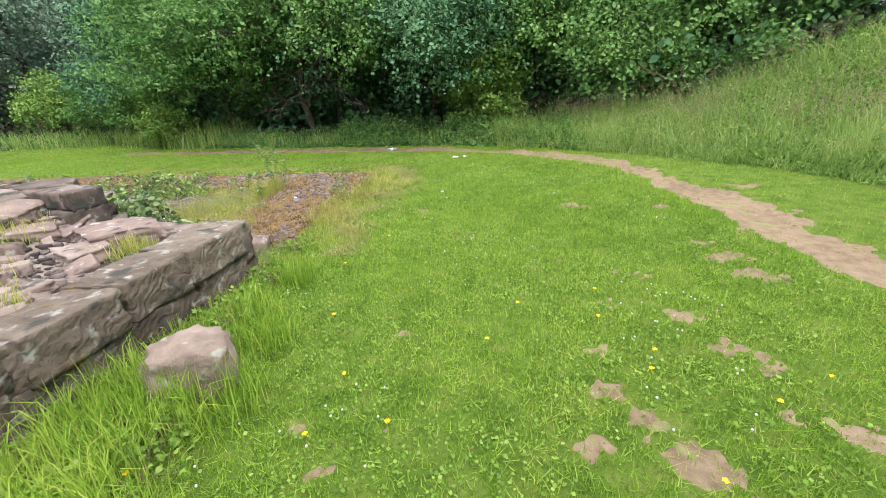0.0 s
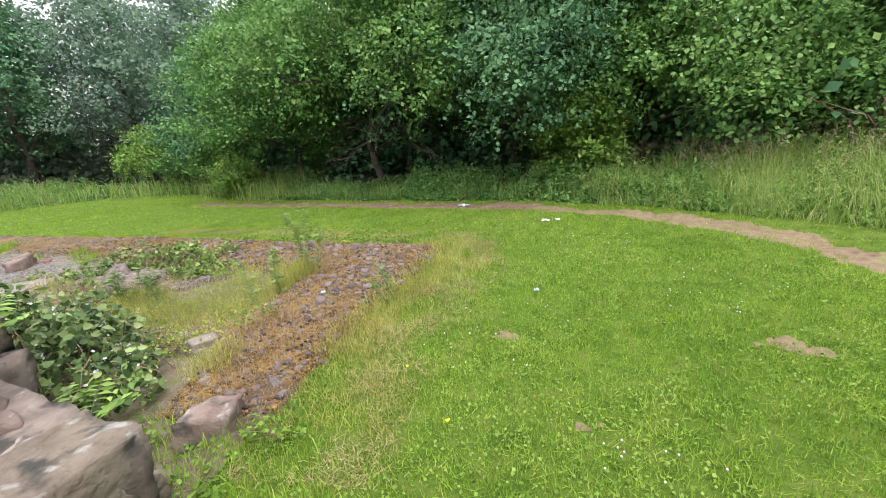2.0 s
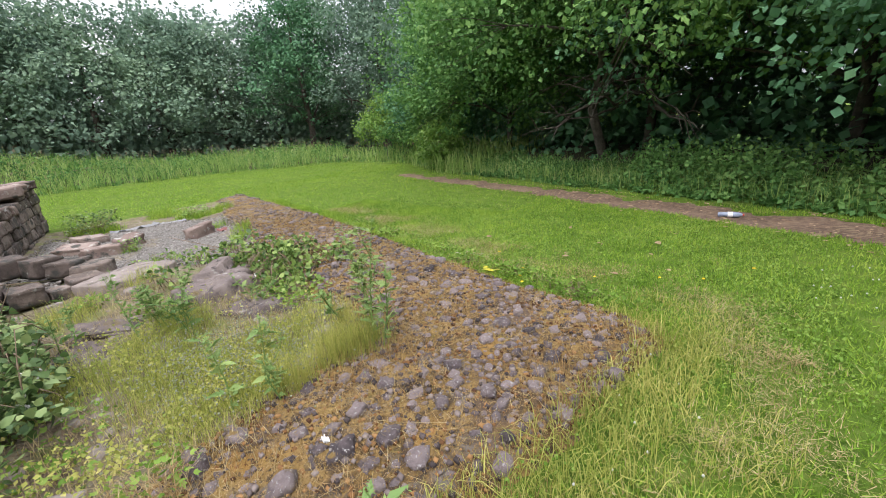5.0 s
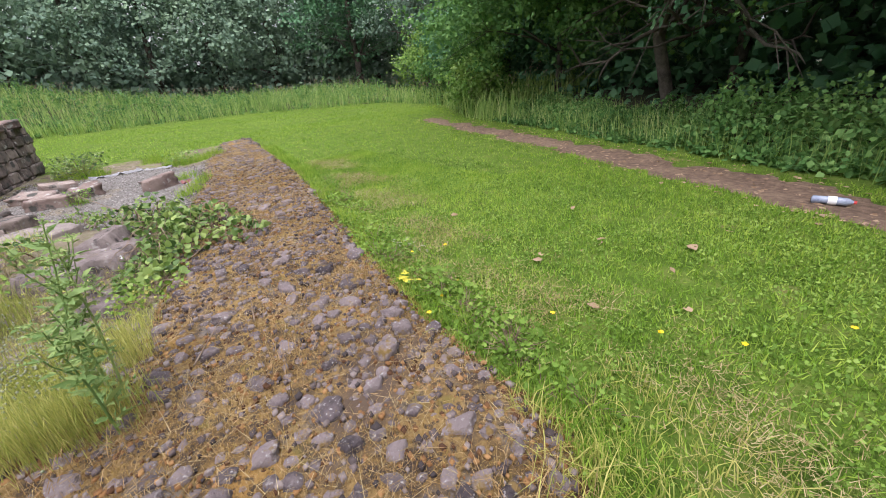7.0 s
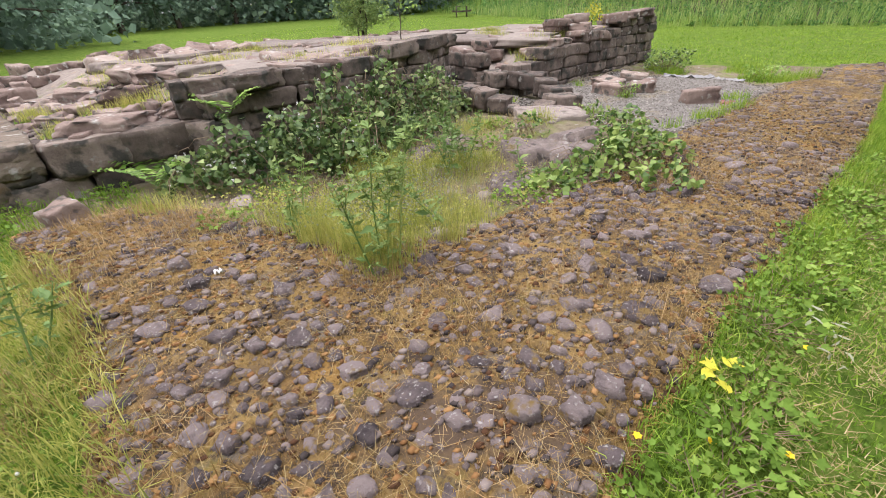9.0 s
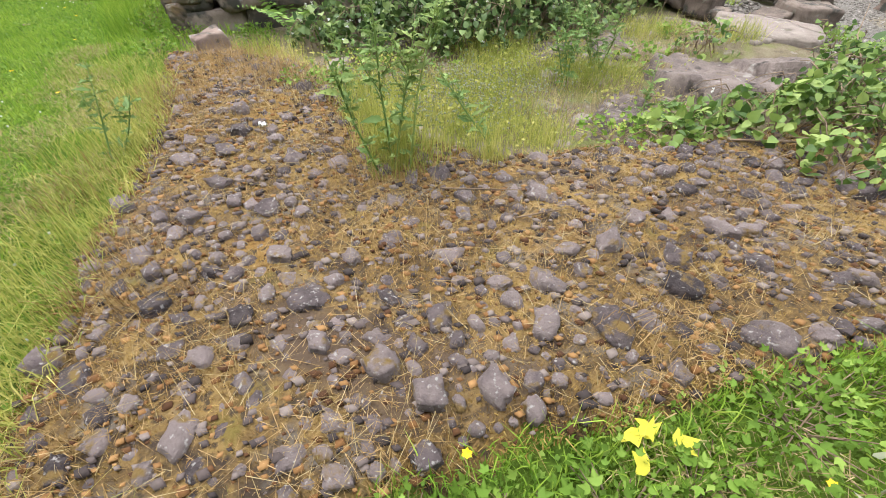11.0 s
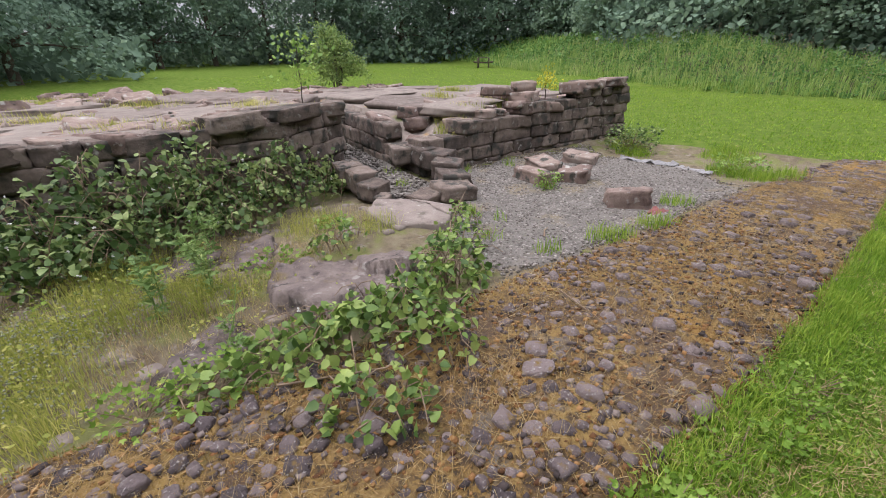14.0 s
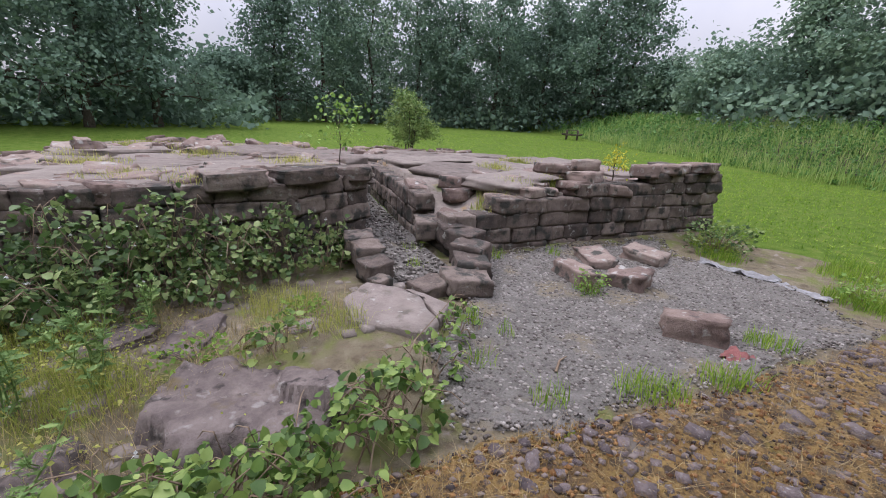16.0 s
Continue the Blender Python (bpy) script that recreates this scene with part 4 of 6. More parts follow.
for k, (az, d, h, r) in enumerate(ring):
    x, y = -5 - d * math.sin(radians(az)), 9 + d * math.cos(radians(az))
    tree("wood_tree", FAR, x, y, h, r, 0.3, 8800, 0.23 if d < 36 else 0.29, M_LEAF_HAZED, 60 + k, lobes=24, trunk=0.2, clump=30, limbs=5, bulge=(0.24, 0.42), shell=(0.7, 1.15))
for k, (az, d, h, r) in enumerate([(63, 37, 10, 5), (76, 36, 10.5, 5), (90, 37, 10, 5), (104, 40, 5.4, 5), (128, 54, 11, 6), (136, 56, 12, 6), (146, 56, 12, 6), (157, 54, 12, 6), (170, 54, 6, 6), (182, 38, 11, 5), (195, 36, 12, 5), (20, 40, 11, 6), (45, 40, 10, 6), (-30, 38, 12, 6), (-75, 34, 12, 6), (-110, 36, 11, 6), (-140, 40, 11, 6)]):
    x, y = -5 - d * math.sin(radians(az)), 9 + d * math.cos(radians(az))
    tree("wood_tree", FAR, x, y, h, r, 0.0, 3000, 0.6, M_LEAF_HAZED, 90 + k, trunk=0.24, clump=24, limbs=3)

# undergrowth that closes the woods near the ground
def undergrowth(rng, n, keep, area, leaf, top):
    x, y = rng.uniform(area[0], area[1], n), rng.uniform(area[2], area[3], n)
    k = keep(x, y)
    x, y = x[k], y[k]
    z = height(x, y) + top * rng.random(len(x)) ** 1.3 * (0.75 + 0.35 * wobble(x, y, 0.35, 2.0))
    return leaves(rng, np.stack([x, y, z], 1), leaf * rng.uniform(0.6, 1.3, len(x)), None, 0.9, 0.42)


rng = np.random.default_rng(19)
v, p = joined([undergrowth(rng, 34000, lambda x, y: (beside(x, y, EDGE) < -2.4) & (beside(x, y, EDGE) > -9), (-16, 14, 11, 30), 0.24, 2.4),
               undergrowth(rng, 60000, lambda x, y: (beside(x, y, EDGE) < -6.0) & (beside(x, y, EDGE) > -13), (-16, 20, 11, 34), 0.36, 7.0)])
tagged(new("undergrowth", mesh_of("undergrowth", v, p, M_LEAF_DARK)), "dark leafy undergrowth beneath the hedge trees", "undergrowth", kind="stuff")
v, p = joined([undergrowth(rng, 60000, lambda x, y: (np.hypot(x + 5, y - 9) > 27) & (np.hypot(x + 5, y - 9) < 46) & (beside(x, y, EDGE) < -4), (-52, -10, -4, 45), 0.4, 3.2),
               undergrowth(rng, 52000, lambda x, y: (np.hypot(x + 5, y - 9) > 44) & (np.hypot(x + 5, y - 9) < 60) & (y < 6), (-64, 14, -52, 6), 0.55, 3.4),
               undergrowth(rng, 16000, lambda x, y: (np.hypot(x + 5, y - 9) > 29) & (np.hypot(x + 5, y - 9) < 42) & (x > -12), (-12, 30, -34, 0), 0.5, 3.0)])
# takes the far leaf colour with the haze painted in
tagged(new("far_undergrowth", mesh_of("far_undergrowth", v, p, M_LEAF_HAZED)), "leafy undergrowth filling the far woods, haze in its leaf colour", "undergrowth", kind="stuff")

# ---- grass and weeds ----
def scatter(rng, n, x0, x1, y0, y1, keep):
    x, y = rng.uniform(x0, x1, n), rng.uniform(y0, y1, n)
    k = keep(x, y)
    return x[k], y[k]


def on_lawn(x, y):
    p, along = path_near(x, y)
    return (beside(x, y, EDGE) > -0.05) & ((bare_cover(x, y) < 0.0) | (np.sin(x * 7919.0 + y * 104729.0) > 0.5)) & ((path_cover(x, y) < 0.0) | (np.sin(x * 6151.0 + y * 99991.0) > 0.62)) & (litter_cover(x, y) < 0.02) & (inside(x, y, COBBLES) < 0.03) & (inside(x, y, COURT) < 0.0) & (inside(x, y, EAST_MASS) < -0.02) & (inside(x, y, WEST_MASS) < -0.02)


def stuff(name, label, category, pieces, mat):
    v, p = joined(pieces)
    return tagged(new(name, mesh_of(name, v, p, mat)), label, category, kind="stuff")


rng = np.random.default_rng(31)
lawn = []
for n, area, tall, wide in ((190000, (-1.7, 3.4, -0.6, 6.5), (0.03, 0.075), 0.0065), (130000, (-4.5, 3.6, 6.5, 12.8), (0.03, 0.075), 0.009), (64000, (-15, -1, 8.8, 17.5), (0.025, 0.07), 0.013), (60000, (-8.2, -4.5, 8.8, 11.2), (0.03, 0.07), 0.008), (22000, (3.2, 7, -3, 10), (0.025, 0.07), 0.01), (40000, (-26, -13, 0, 18), (0.03, 0.08), 0.022), (16000, (-34, -13, -18, 0), (0.03, 0.09), 0.03), (9000, (-1.9, 3.0, -2.5, -0.6), (0.02, 0.055), 0.006)):
    x, y = scatter(rng, n, *area, on_lawn)
    thin_out = rng.random(len(x)) < 0.72 + 0.28 * wobble(x, y, 1.7, 9.0)
    x, y = x[thin_out], y[thin_out]
    lawn.append(blades(rng, x, y, height(x, y), rng.uniform(*tall, len(x)) * (1 + 0.25 * wobble(x, y, 2.3, 3.0)), wide, 0.8, bend=False))
stuff("lawn_grass", "short mown green grass blades of the lawn", "grass", lawn, M_BLADE)
x, y = scatter(rng, 54000, -1.6, 3.2, 0.2, 9.0, on_lawn)
xb, yb = scatter(rng, 44000, -7.5, -0.3, 8.4, 11.6, on_lawn)
x, y = np.concatenate([x, xb]), np.concatenate([y, yb])
k = wobble(x, y, 1.9, 6.0) + rng.normal(0, 0.3, len(x)) > -0.12
x, y = x[k], y[k]
stuff("clover", "low green clover leaves in the lawn", "clover", [leaves(rng, np.stack([x, y, height(x, y) + rng.uniform(0.01, 0.04, len(x))], 1), rng.uniform(0.011, 0.026, len(x)), None, 1.0, 0.5, droop=0.0)], M_CLOVER)
x, y = scatter(rng, 900, -1.3, 3.0, 0.8, 10.5, on_lawn)
k = wobble(x, y, 1.3, 2.0) > 0.15
x, y = x[k], y[k]
heads = []
HV, HP = stone(5, 2, 0.9, 0.05)
for a, b_ in zip(x, y):
    heads.append((HV * 0.0055 + np.array([a, b_, z_at(a, b_) + 0.05]), HP))
stuff("clover_flowers", "small white clover heads in the lawn", "flower", heads, M_WHITE)
# straw-coloured clippings along the cobble edge
def clipped(x, y):
    return on_lawn(x, y) & (np.abs(inside(x, y, COBBLES) + 0.6 + 0.25 * wobble(x, y, 1.5) + rng.normal(0, 0.16, len(x))) < 0.25) & (rng.random(len(x)) < 0.35 + 0.6 * wobble(x, y, 3.2))


x, y = scatter(rng, 190000, -8, -0.4, 8.3, 10.8, clipped)
xb, yb = scatter(rng, 120000, -1.6, 0.6, 3.8, 8.4, clipped)
x, y = np.concatenate([x, xb]), np.concatenate([y, yb])
stuff("grass_clippings", "pale dry mown clippings lying on the lawn", "dry grass", [blades(rng, x, y, height(x, y) + 0.05, rng.uniform(0.012, 0.045, len(x)), 0.004, 1.6, bend=False)], M_STRAW)
# fringe of longer grass along the paving and the wall foot
x, y = scatter(rng, 130000, -11, -1.1, 8.2, 10.4, lambda x, y: (np.abs(inside(x, y, COBBLES) + 0.1 + 0.1 * wobble(x, y, 2.0, 4.0)) < 0.15) & on_lawn(x, y))
thin_out = rng.random(len(x)) < 0.5 + 0.7 * wobble(x, y, 2.7, 5.0)
x, y = x[thin_out], y[thin_out]
fr = [blades(rng, x, y, height(x, y), rng.uniform(0.04, 0.13, len(x)) * (1 + 0.2 * smooth(-3.4, -4.2, x)), 0.005, 0.6)]
x, y = scatter(rng, 26000, -2.6, -0.7, -2.0, 4.4, lambda x, y: (inside(x, y, EAST_MASS) < 0.0) & (inside(x, y, EAST_MASS) > -0.5 - 0.3 * rng.random(len(x))) & (inside(x, y, COBBLES) < 0))
k = rng.random(len(x)) < 0.5
fr.append(blades(rng, x[k], y[k], height(x[k], y[k]), rng.uniform(0.05, 0.17, k.sum()), 0.006, 0.6))
x, y = scatter(rng, 6000, -1.75, -0.9, 5.0, 8.4, lambda x, y: (inside(x, y, COBBLES) < 0.12) & (inside(x, y, COBBLES) > -0.35))
east_fringe = [blades(rng, x, y, height(x, y), rng.uniform(0.05, 0.2, len(x)), 0.005, 0.8)]
stuff("edge_grass", "longer yellow-green grass fringing the paving and wall", "grass", fr, M_BLADE)
x, y = scatter(rng, 9000, -1.6, -0.2, 4.2, 9.3, lambda x, y: (inside(x, y, COBBLES) < 0.0) & (inside(x, y, COBBLES) > -0.6 + 0.3 * wobble(x, y, 2.0)) & (inside(x, y, EAST_MASS) < -0.1))
east_fringe.append(blades(rng, x, y, height(x, y), rng.uniform(0.05, 0.13, len(x)), 0.005, 0.8))
stuff("yellowed_edge_grass", "yellowed fine grass along the paving edge", "grass", east_fringe, M_COURTGRASS)

# long grass on the banks
tall = []
x, y = scatter(rng, 90000, 1.6, 13, -4, 13.5, lambda x, y: (beside(x, y, EDGE) < 0.0) & (beside(x, y, EDGE) > -6.5) & (rng.random(len(x)) < 1.1 + 0.12 * beside(x, y, EDGE)))
tall.append(blades(rng, x, y, height(x, y), rng.uniform(0.3, 0.85, len(x)) * (1 + 0.35 * wobble(x, y, 1.4, 7.0)) * smooth(0.1, -0.6, beside(x, y, EDGE)) + 0.12, 0.012, 1.0))
x2, y2 = scatter(rng, 60000, -34, -8, -14, 20, lambda x, y: (beside(x, y, EDGE) < 0.0) & (beside(x, y, EDGE) > -6.0))
tall.append(blades(rng, x2, y2, height(x2, y2), rng.uniform(0.35, 0.95, len(x2)), 0.024, 0.35))
x3, y3 = scatter(rng, 16000, -48, -26, -46, -4, lambda x, y: (beside(x, y, EDGE) < 0.0) & (beside(x, y, EDGE) > -7.0))
tall.append(blades(rng, x3, y3, height(x3, y3), rng.uniform(0.35, 0.9, len(x3)), 0.045, 0.35))
x4, y4 = scatter(rng, 14000, -10, 2.5, 11, 16.8, lambda x, y: (beside(x, y, EDGE) < -0.15) & (beside(x, y, EDGE) > -1.8))
tall.append(blades(rng, x4, y4, height(x4, y4), rng.uniform(0.15, 0.55, len(x4)), 0.01, 0.4))
stuff("long_grass", "uncut long green grass on the bank", "long grass", tall, M_TALL)
k = (rng.random(len(x)) < 0.06 + 0.12 * (wobble(x, y, 0.9, 4.0) > 0)) & (beside(x, y, EDGE) < -0.7)
pos = np.stack([x[k], y[k], height(x[k], y[k]) + rng.uniform(0.65, 1.0, k.sum())], 1)
pos = np.repeat(pos, 9, 0) + rng.normal(0, 1, (k.sum() * 9, 3)) * np.array([0.016, 0.016, 0.06])
k2 = rng.random(len(x2)) < 0.04
pos2 = np.repeat(np.stack([x2[k2], y2[k2], height(x2[k2], y2[k2]) + rng.uniform(0.7, 1.0, k2.sum())], 1), 6, 0)
pos2 = pos2 + rng.normal(0, 1, pos2.shape) * np.array([0.03, 0.03, 0.08])
stuff("grass_seed_heads", "pinkish brown seed heads above the long grass", "seed heads", [leaves(rng, pos, 0.028, None, 0.6, 0.25, droop=-0.8), leaves(rng, pos2, 0.055, None, 0.6, 0.25, droop=-0.8)], M_SEED)
KS = np.stack([x[k], y[k], height(x[k], y[k])], 1)

# nettles and brambles at the foot of the trees
def herb_bank(rng, n, x0, x1, y0, y1, lo, hi, leaf, tall_, shape="ovate", stalk=9):
    x, y = scatter(rng, n, x0, x1, y0, y1, lambda x, y: (beside(x, y, EDGE) < lo) & (beside(x, y, EDGE) > hi))
    h = tall_ * (0.55 + 0.45 * wobble(x, y, 1.1, 5.0)) * rng.uniform(0.6, 1.1, len(x)) * smooth(lo + 0.1, lo - 0.7, beside(x, y, EDGE)) + 0.08
    z = height(x, y)
    px, py = np.repeat(x, stalk), np.repeat(y, stalk)
    f = rng.uniform(0.15, 1.0, len(px))
    c = np.stack([px + rng.normal(0, 0.03, len(px)), py + rng.normal(0, 0.03, len(px)), np.repeat(z, stalk) + f * np.repeat(h, stalk)], 1)
    return leaves(rng, c, leaf * rng.uniform(0.6, 1.2, len(c)) * (1.15 - 0.5 * f), None, 0.9, 0.34, shape, droop=0.25)


stuff("nettle_bank", "bright green nettles and brambles under the trees", "nettles", [herb_bank(rng, 2800, -3.4, 3.6, 10.2, 15, -0.12, -1.9, 0.12, 1.1, "diamond", 13), herb_bank(rng, 2000, -8.5, -3.4, 12.5, 17, -0.12, -1.9, 0.1, 0.5, "diamond", 13)], M_LEAF)
stuff("bank_weeds", "leafy weeds among the long grass of the bank", "weeds", [herb_bank(rng, 10500, 2.2, 12, -3, 12.5, -0.1, -5.5, 0.085, 0.95, "diamond", 11)], M_LEAF_LIGHT)
stuff("far_weeds", "rank nettles and weeds beyond the lawn", "weeds", [herb_bank(rng, 12000, -36, -9, -16, 20.5, -0.3, -7.0, 0.17, 1.15, "diamond", 11)], M_LEAF)
stuff("far_bank_weeds", "rank weeds on the far grassy bank", "weeds", [herb_bank(rng, 4500, -52, -28, -44, -4, -0.5, -12.0, 0.3, 1.1, "diamond", 9)], M_LEAF)

# ---- court weeds ----
def patch_grass(name, label, spots, n, tall_, mat, wide=0.004, lean=0.4):
    out = []
    for x0, y0, r in spots:
        m = int(n * r * r)
        a, d = rng.uniform(0, 6.283, m), r * np.sqrt(rng.random(m)) * rng.uniform(0.6, 1.0, m)
        x, y = x0 + d * np.cos(a), y0 + d * np.sin(a)
        out.append(blades(rng, x, y, height(x, y) + 0.01, rng.uniform(*tall_, m), wide, lean))
    return stuff(name, label, "grass", out, mat)


patch_grass("court_grass", "fine yellow-green grass among the stones", [(-3.1, 6.6, 0.5), (-3.0, 6.0, 0.4), (-3.5, 6.0, 0.5), (-2.85, 6.95, 0.3), (-3.7, 6.6, 0.5), (-4.1, 5.9, 0.5), (-4.6, 6.2, 0.45), (-2.5, 4.9, 0.3), (-4.4, 5.3, 0.5), (-4.8, 6.35, 0.3), (-6.0, 5.6, 0.4), (-3.7, 7.05, 0.25), (-6.2, 6.4, 0.25)], 4600, (0.05, 0.26), M_COURTGRASS, 0.0035, 0.5)
patch_grass("weed_tufts", "green grass tufts in the gravel", [(-9.1, 8.2, 0.22), (-11.2, 8.4, 0.4), (-10.9, 8.9, 0.4), (-8.75, 6.75, 0.16), (-12.3, 8.2, 0.5), (-6.9, 7.2, 0.12), (-7.6, 8.05, 0.25), (-7.0, 7.75, 0.15), (-8.1, 8.3, 0.2), (-11.5, 6.9, 0.35), (-12.0, 6.6, 0.4), (-7.75, 4.9, 0.14), (-7.5, 5.35, 0.12), (-8.6, 5.5, 0.1), (-9.4, 5.75, 0.12), (-7.2, 6.75, 0.12), (-7.35, 7.0, 0.1)], 4200, (0.05, 0.22), M_BLADE, 0.006)
patch_grass("thistle_grass", "dry yellow grass clump round the thistle foot", [(-2.8, 6.95, 0.16), (-2.85, 6.75, 0.2), (-3.3, 7.12, 0.12), (-2.8, 6.4, 0.16)], 14000, (0.1, 0.36), M_COURTGRASS, 0.003, 0.35)
patch_grass("straw_tufts", "dry straw-coloured grass on the paving", [(-2.1, 4.75, 0.4), (-1.5, 5.3, 0.3), (-2.5, 5.45, 0.35), (-1.25, 6.4, 0.3), (-2.7, 6.85, 0.35), (-2.2, 5.2, 0.5), (-1.5, 7.3, 0.35), (-1.35, 8.1, 0.25), (-3.2, 8.4, 0.2), (-5.3, 8.3, 0.3), (-1.7, 5.6, 0.3), (-2.6, 7.7, 0.15)], 2200, (0.05, 0.2), M_DRY, 0.003, 0.9)
patch_grass("boulder_grass", "long yellow-green grass round the boulder and wall foot", [(-1.55, 1.7, 0.4), (-1.1, 1.75, 0.3), (-1.6, 1.2, 0.45), (-1.1, 2.35, 0.25), (-1.3, 2.7, 0.2), (-1.2, 3.3, 0.2), (-1.3, 0.8, 0.5), (-1.6, 0.6, 0.5)], 5200, (0.08, 0.36), M_BLADE, 0.006, 0.5)
patch_grass("court_straw", "dry yellowed grass over the bare court soil", [(-4.9, 6.7, 0.5), (-5.6, 6.2, 0.5), (-4.2, 6.6, 0.45), (-3.4, 5.5, 0.5), (-2.6, 5.7, 0.5), (-5.2, 5.5, 0.4), (-6.4, 5.9, 0.35)], 2000, (0.04, 0.2), M_STRAW, 0.003, 0.9)
# moss cushions' dead stalks all over the cobbles
x, y = scatter(rng, 330000, -11.2, -1.1, 4.3, 10.0, lambda x, y: (inside(x, y, COBBLES) > 0.0) & (wobble(x, y, 3.4, 7.0) + rng.normal(0, 0.5, len(x)) > -0.1))
k = rng.random(len(x)) < 0.11 + 0.08 * smooth(-4.0, -6.0, x)
stuff("straw_stalks", "pale broken straw on the cobbles", "dry grass", [blades(rng, x[k], y[k], height(x[k], y[k]) + 0.045, rng.uniform(0.02, 0.08, k.sum()), 0.0025, 2.4, bend=False)], M_STRAW)
x, y = x[~k], y[~k]
stuff("dead_stalks", "matted dead grass and moss on the cobbles", "dry grass", [blades(rng, x, y, height(x, y) + 0.038, 0.012 + 0.04 * rng.random(len(x)) ** 1.5, 0.003, 1.8, bend=False)], M_DRY)
x, y = scatter(rng, 420000, -7.5, -1.1, 4.3, 9.7, lambda x, y: (inside(x, y, COBBLES) > -0.02) & (wobble(x, y, 2.1, 3.0) + 0.6 * wobble(x, y, 6.5, 1.0) + rng.normal(0, 0.35, len(x)) > -0.3 + 0.45 * smooth(-3.8, -5.2, x)))
stuff("moss_tufts", "fluffy golden olive moss between the cobbles", "moss", [blades(rng, x, y, bed_z(x, y), 0.008 + 0.02 * rng.random(len(x)), 0.005, 1.0, bend=False)], M_MOSSTUFT)
# small yellow-white flowers
fx, fy = -3.55 + rng.normal(0, 0.4, 1500), 6.3 + rng.normal(0, 0.32, 1500)
stuff("stonecrop_flowers", "tiny pale yellow flowers over the weeds", "flower", [(HV * 0.005 + np.array([a, b_, z_at(a, b_) + h]), HP) for a, b_, h in zip(fx, fy, rng.uniform(0.06, 0.24, 1500))], M_PALE)
x, y = -3.7 + rng.normal(0, 0.75, 15000), 6.0 + rng.normal(0, 0.6, 15000)
k = (inside(x, y, COURT) > 0.05) & (inside(x, y, COBBLES) < 0.05) & (wobble(x, y, 2.2, 8.0) + rng.normal(0, 0.25, len(x)) > 0.0)
x, y = x[k], y[k]
stuff("low_weeds", "low bright green weeds in the court", "weeds", [leaves(rng, np.stack([x, y, height(x, y) + 0.015 + 0.16 * rng.random(len(x)) ** 2], 1), rng.uniform(0.012, 0.034, len(x)), None, 0.9, 0.4)], M_COURTGRASS)


def bramble(label, spots, n, leaf, seed, mat=M_BRAMBLE, flowers=0, canes=5):
    """Arching canes with toothed three-part leaves. spots: x, y, radius, height."""
    rng = np.random.default_rng(seed)
    x0, y0 = spots[0][0], spots[0][1]
    b0 = z_at(x0, y0)
    t = thing("bramble", x0, y0, b0, label, "bramble", "brambles in the ruin")
    wood, cs = [], []
    for sx, sy, r, h in spots:
        for _ in range(canes):
            a = rng.uniform(0, 6.28)
            d = r * rng.uniform(0.7, 1.2)
            p0 = Vector((sx - x0 + rng.normal(0, r * 0.3), sy - y0 + rng.normal(0, r * 0.3), z_at(sx, sy) - b0 - 0.02))
            p2 = p0 + Vector((math.cos(a) * d, math.sin(a) * d, h * rng.uniform(0.2, 0.8)))
            p1 = p0.lerp(p2, 0.45) + Vector((0, 0, h * rng.uniform(0.4, 0.7)))
            wood.append(tube([p0, p0.lerp(p1, 0.55) + Vector((0, 0, h * 0.12)), p1, p2.lerp(p1, 0.4) + Vector((0, 0, h * 0.08)), p2], [0.005, 0.0045, 0.004, 0.003, 0.002], 5))
        m = int(n * r * r * (0.5 + h))
        a, q = rng.uniform(0, 6.283, m), np.sqrt(rng.random(m))
        px, py = sx + r * q * np.cos(a), sy + r * q * np.sin(a)
        top = h * (1 - 0.75 * q ** 2) * (1 + 0.25 * wobble(px, py, 5.0, seed))
        pz = height(px, py) + top * rng.uniform(0.25, 1.05, m) ** 0.6 + 0.02
        cs.append(np.stack([px - x0, py - y0, pz - b0], 1))
    c = np.repeat(np.concatenate(cs), 3, 0)
    c = c + rng.normal(0, leaf * 0.35, c.shape)
    v, p = joined(wood)
    tagged(part("cane", mesh_of("cane", v, p, M_TWIG, True), t, "thin arching brown canes"), kind="stuff")
    lv, lp = leaves(rng, c, leaf * rng.uniform(0.45, 1.35, len(c)), None, 0.9, 0.42, "ovate", droop=0.2)
    tagged(part("foliage", mesh_of("foliage", lv, lp, mat), t), kind="stuff")
    if flowers:
        pick = np.concatenate(cs)[rng.integers(0, len(c) // 3, flowers)] + np.array([0, 0, 0.05])
        pts = np.repeat(pick, 5, 0)
        fv, fp = leaves(rng, pts, 0.02, None, 1.0, 0.45, droop=0.0)
        tagged(part("flower_cluster", mesh_of("flower_cluster", fv, fp, M_WHITE), t, "small white bramble flowers"), kind="stuff")
    return t


bramble("dense dark bramble climbing the ruined north face", [(-6.6, 4.75, 0.36, 0.55), (-6.15, 4.8, 0.4, 0.8), (-5.7, 4.9, 0.45, 0.7), (-5.3, 4.75, 0.4, 1.0), (-4.95, 4.95, 0.45, 0.8), (-4.55, 4.75, 0.4, 1.0), (-4.2, 4.85, 0.45, 0.7), (-5.5, 5.2, 0.3, 0.4), (-4.6, 5.2, 0.35, 0.5), (-6.95, 4.6, 0.22, 0.4)], 760, 0.062, 3, flowers=50, canes=12)
bramble("leafy bramble with white flowers beside the wall", [(-3.75, 4.9, 0.5, 0.6), (-3.3, 4.55, 0.4, 0.55), (-4.2, 5.2, 0.35, 0.4), (-2.95, 4.45, 0.3, 0.4)], 950, 0.064, 4, flowers=90, canes=8)
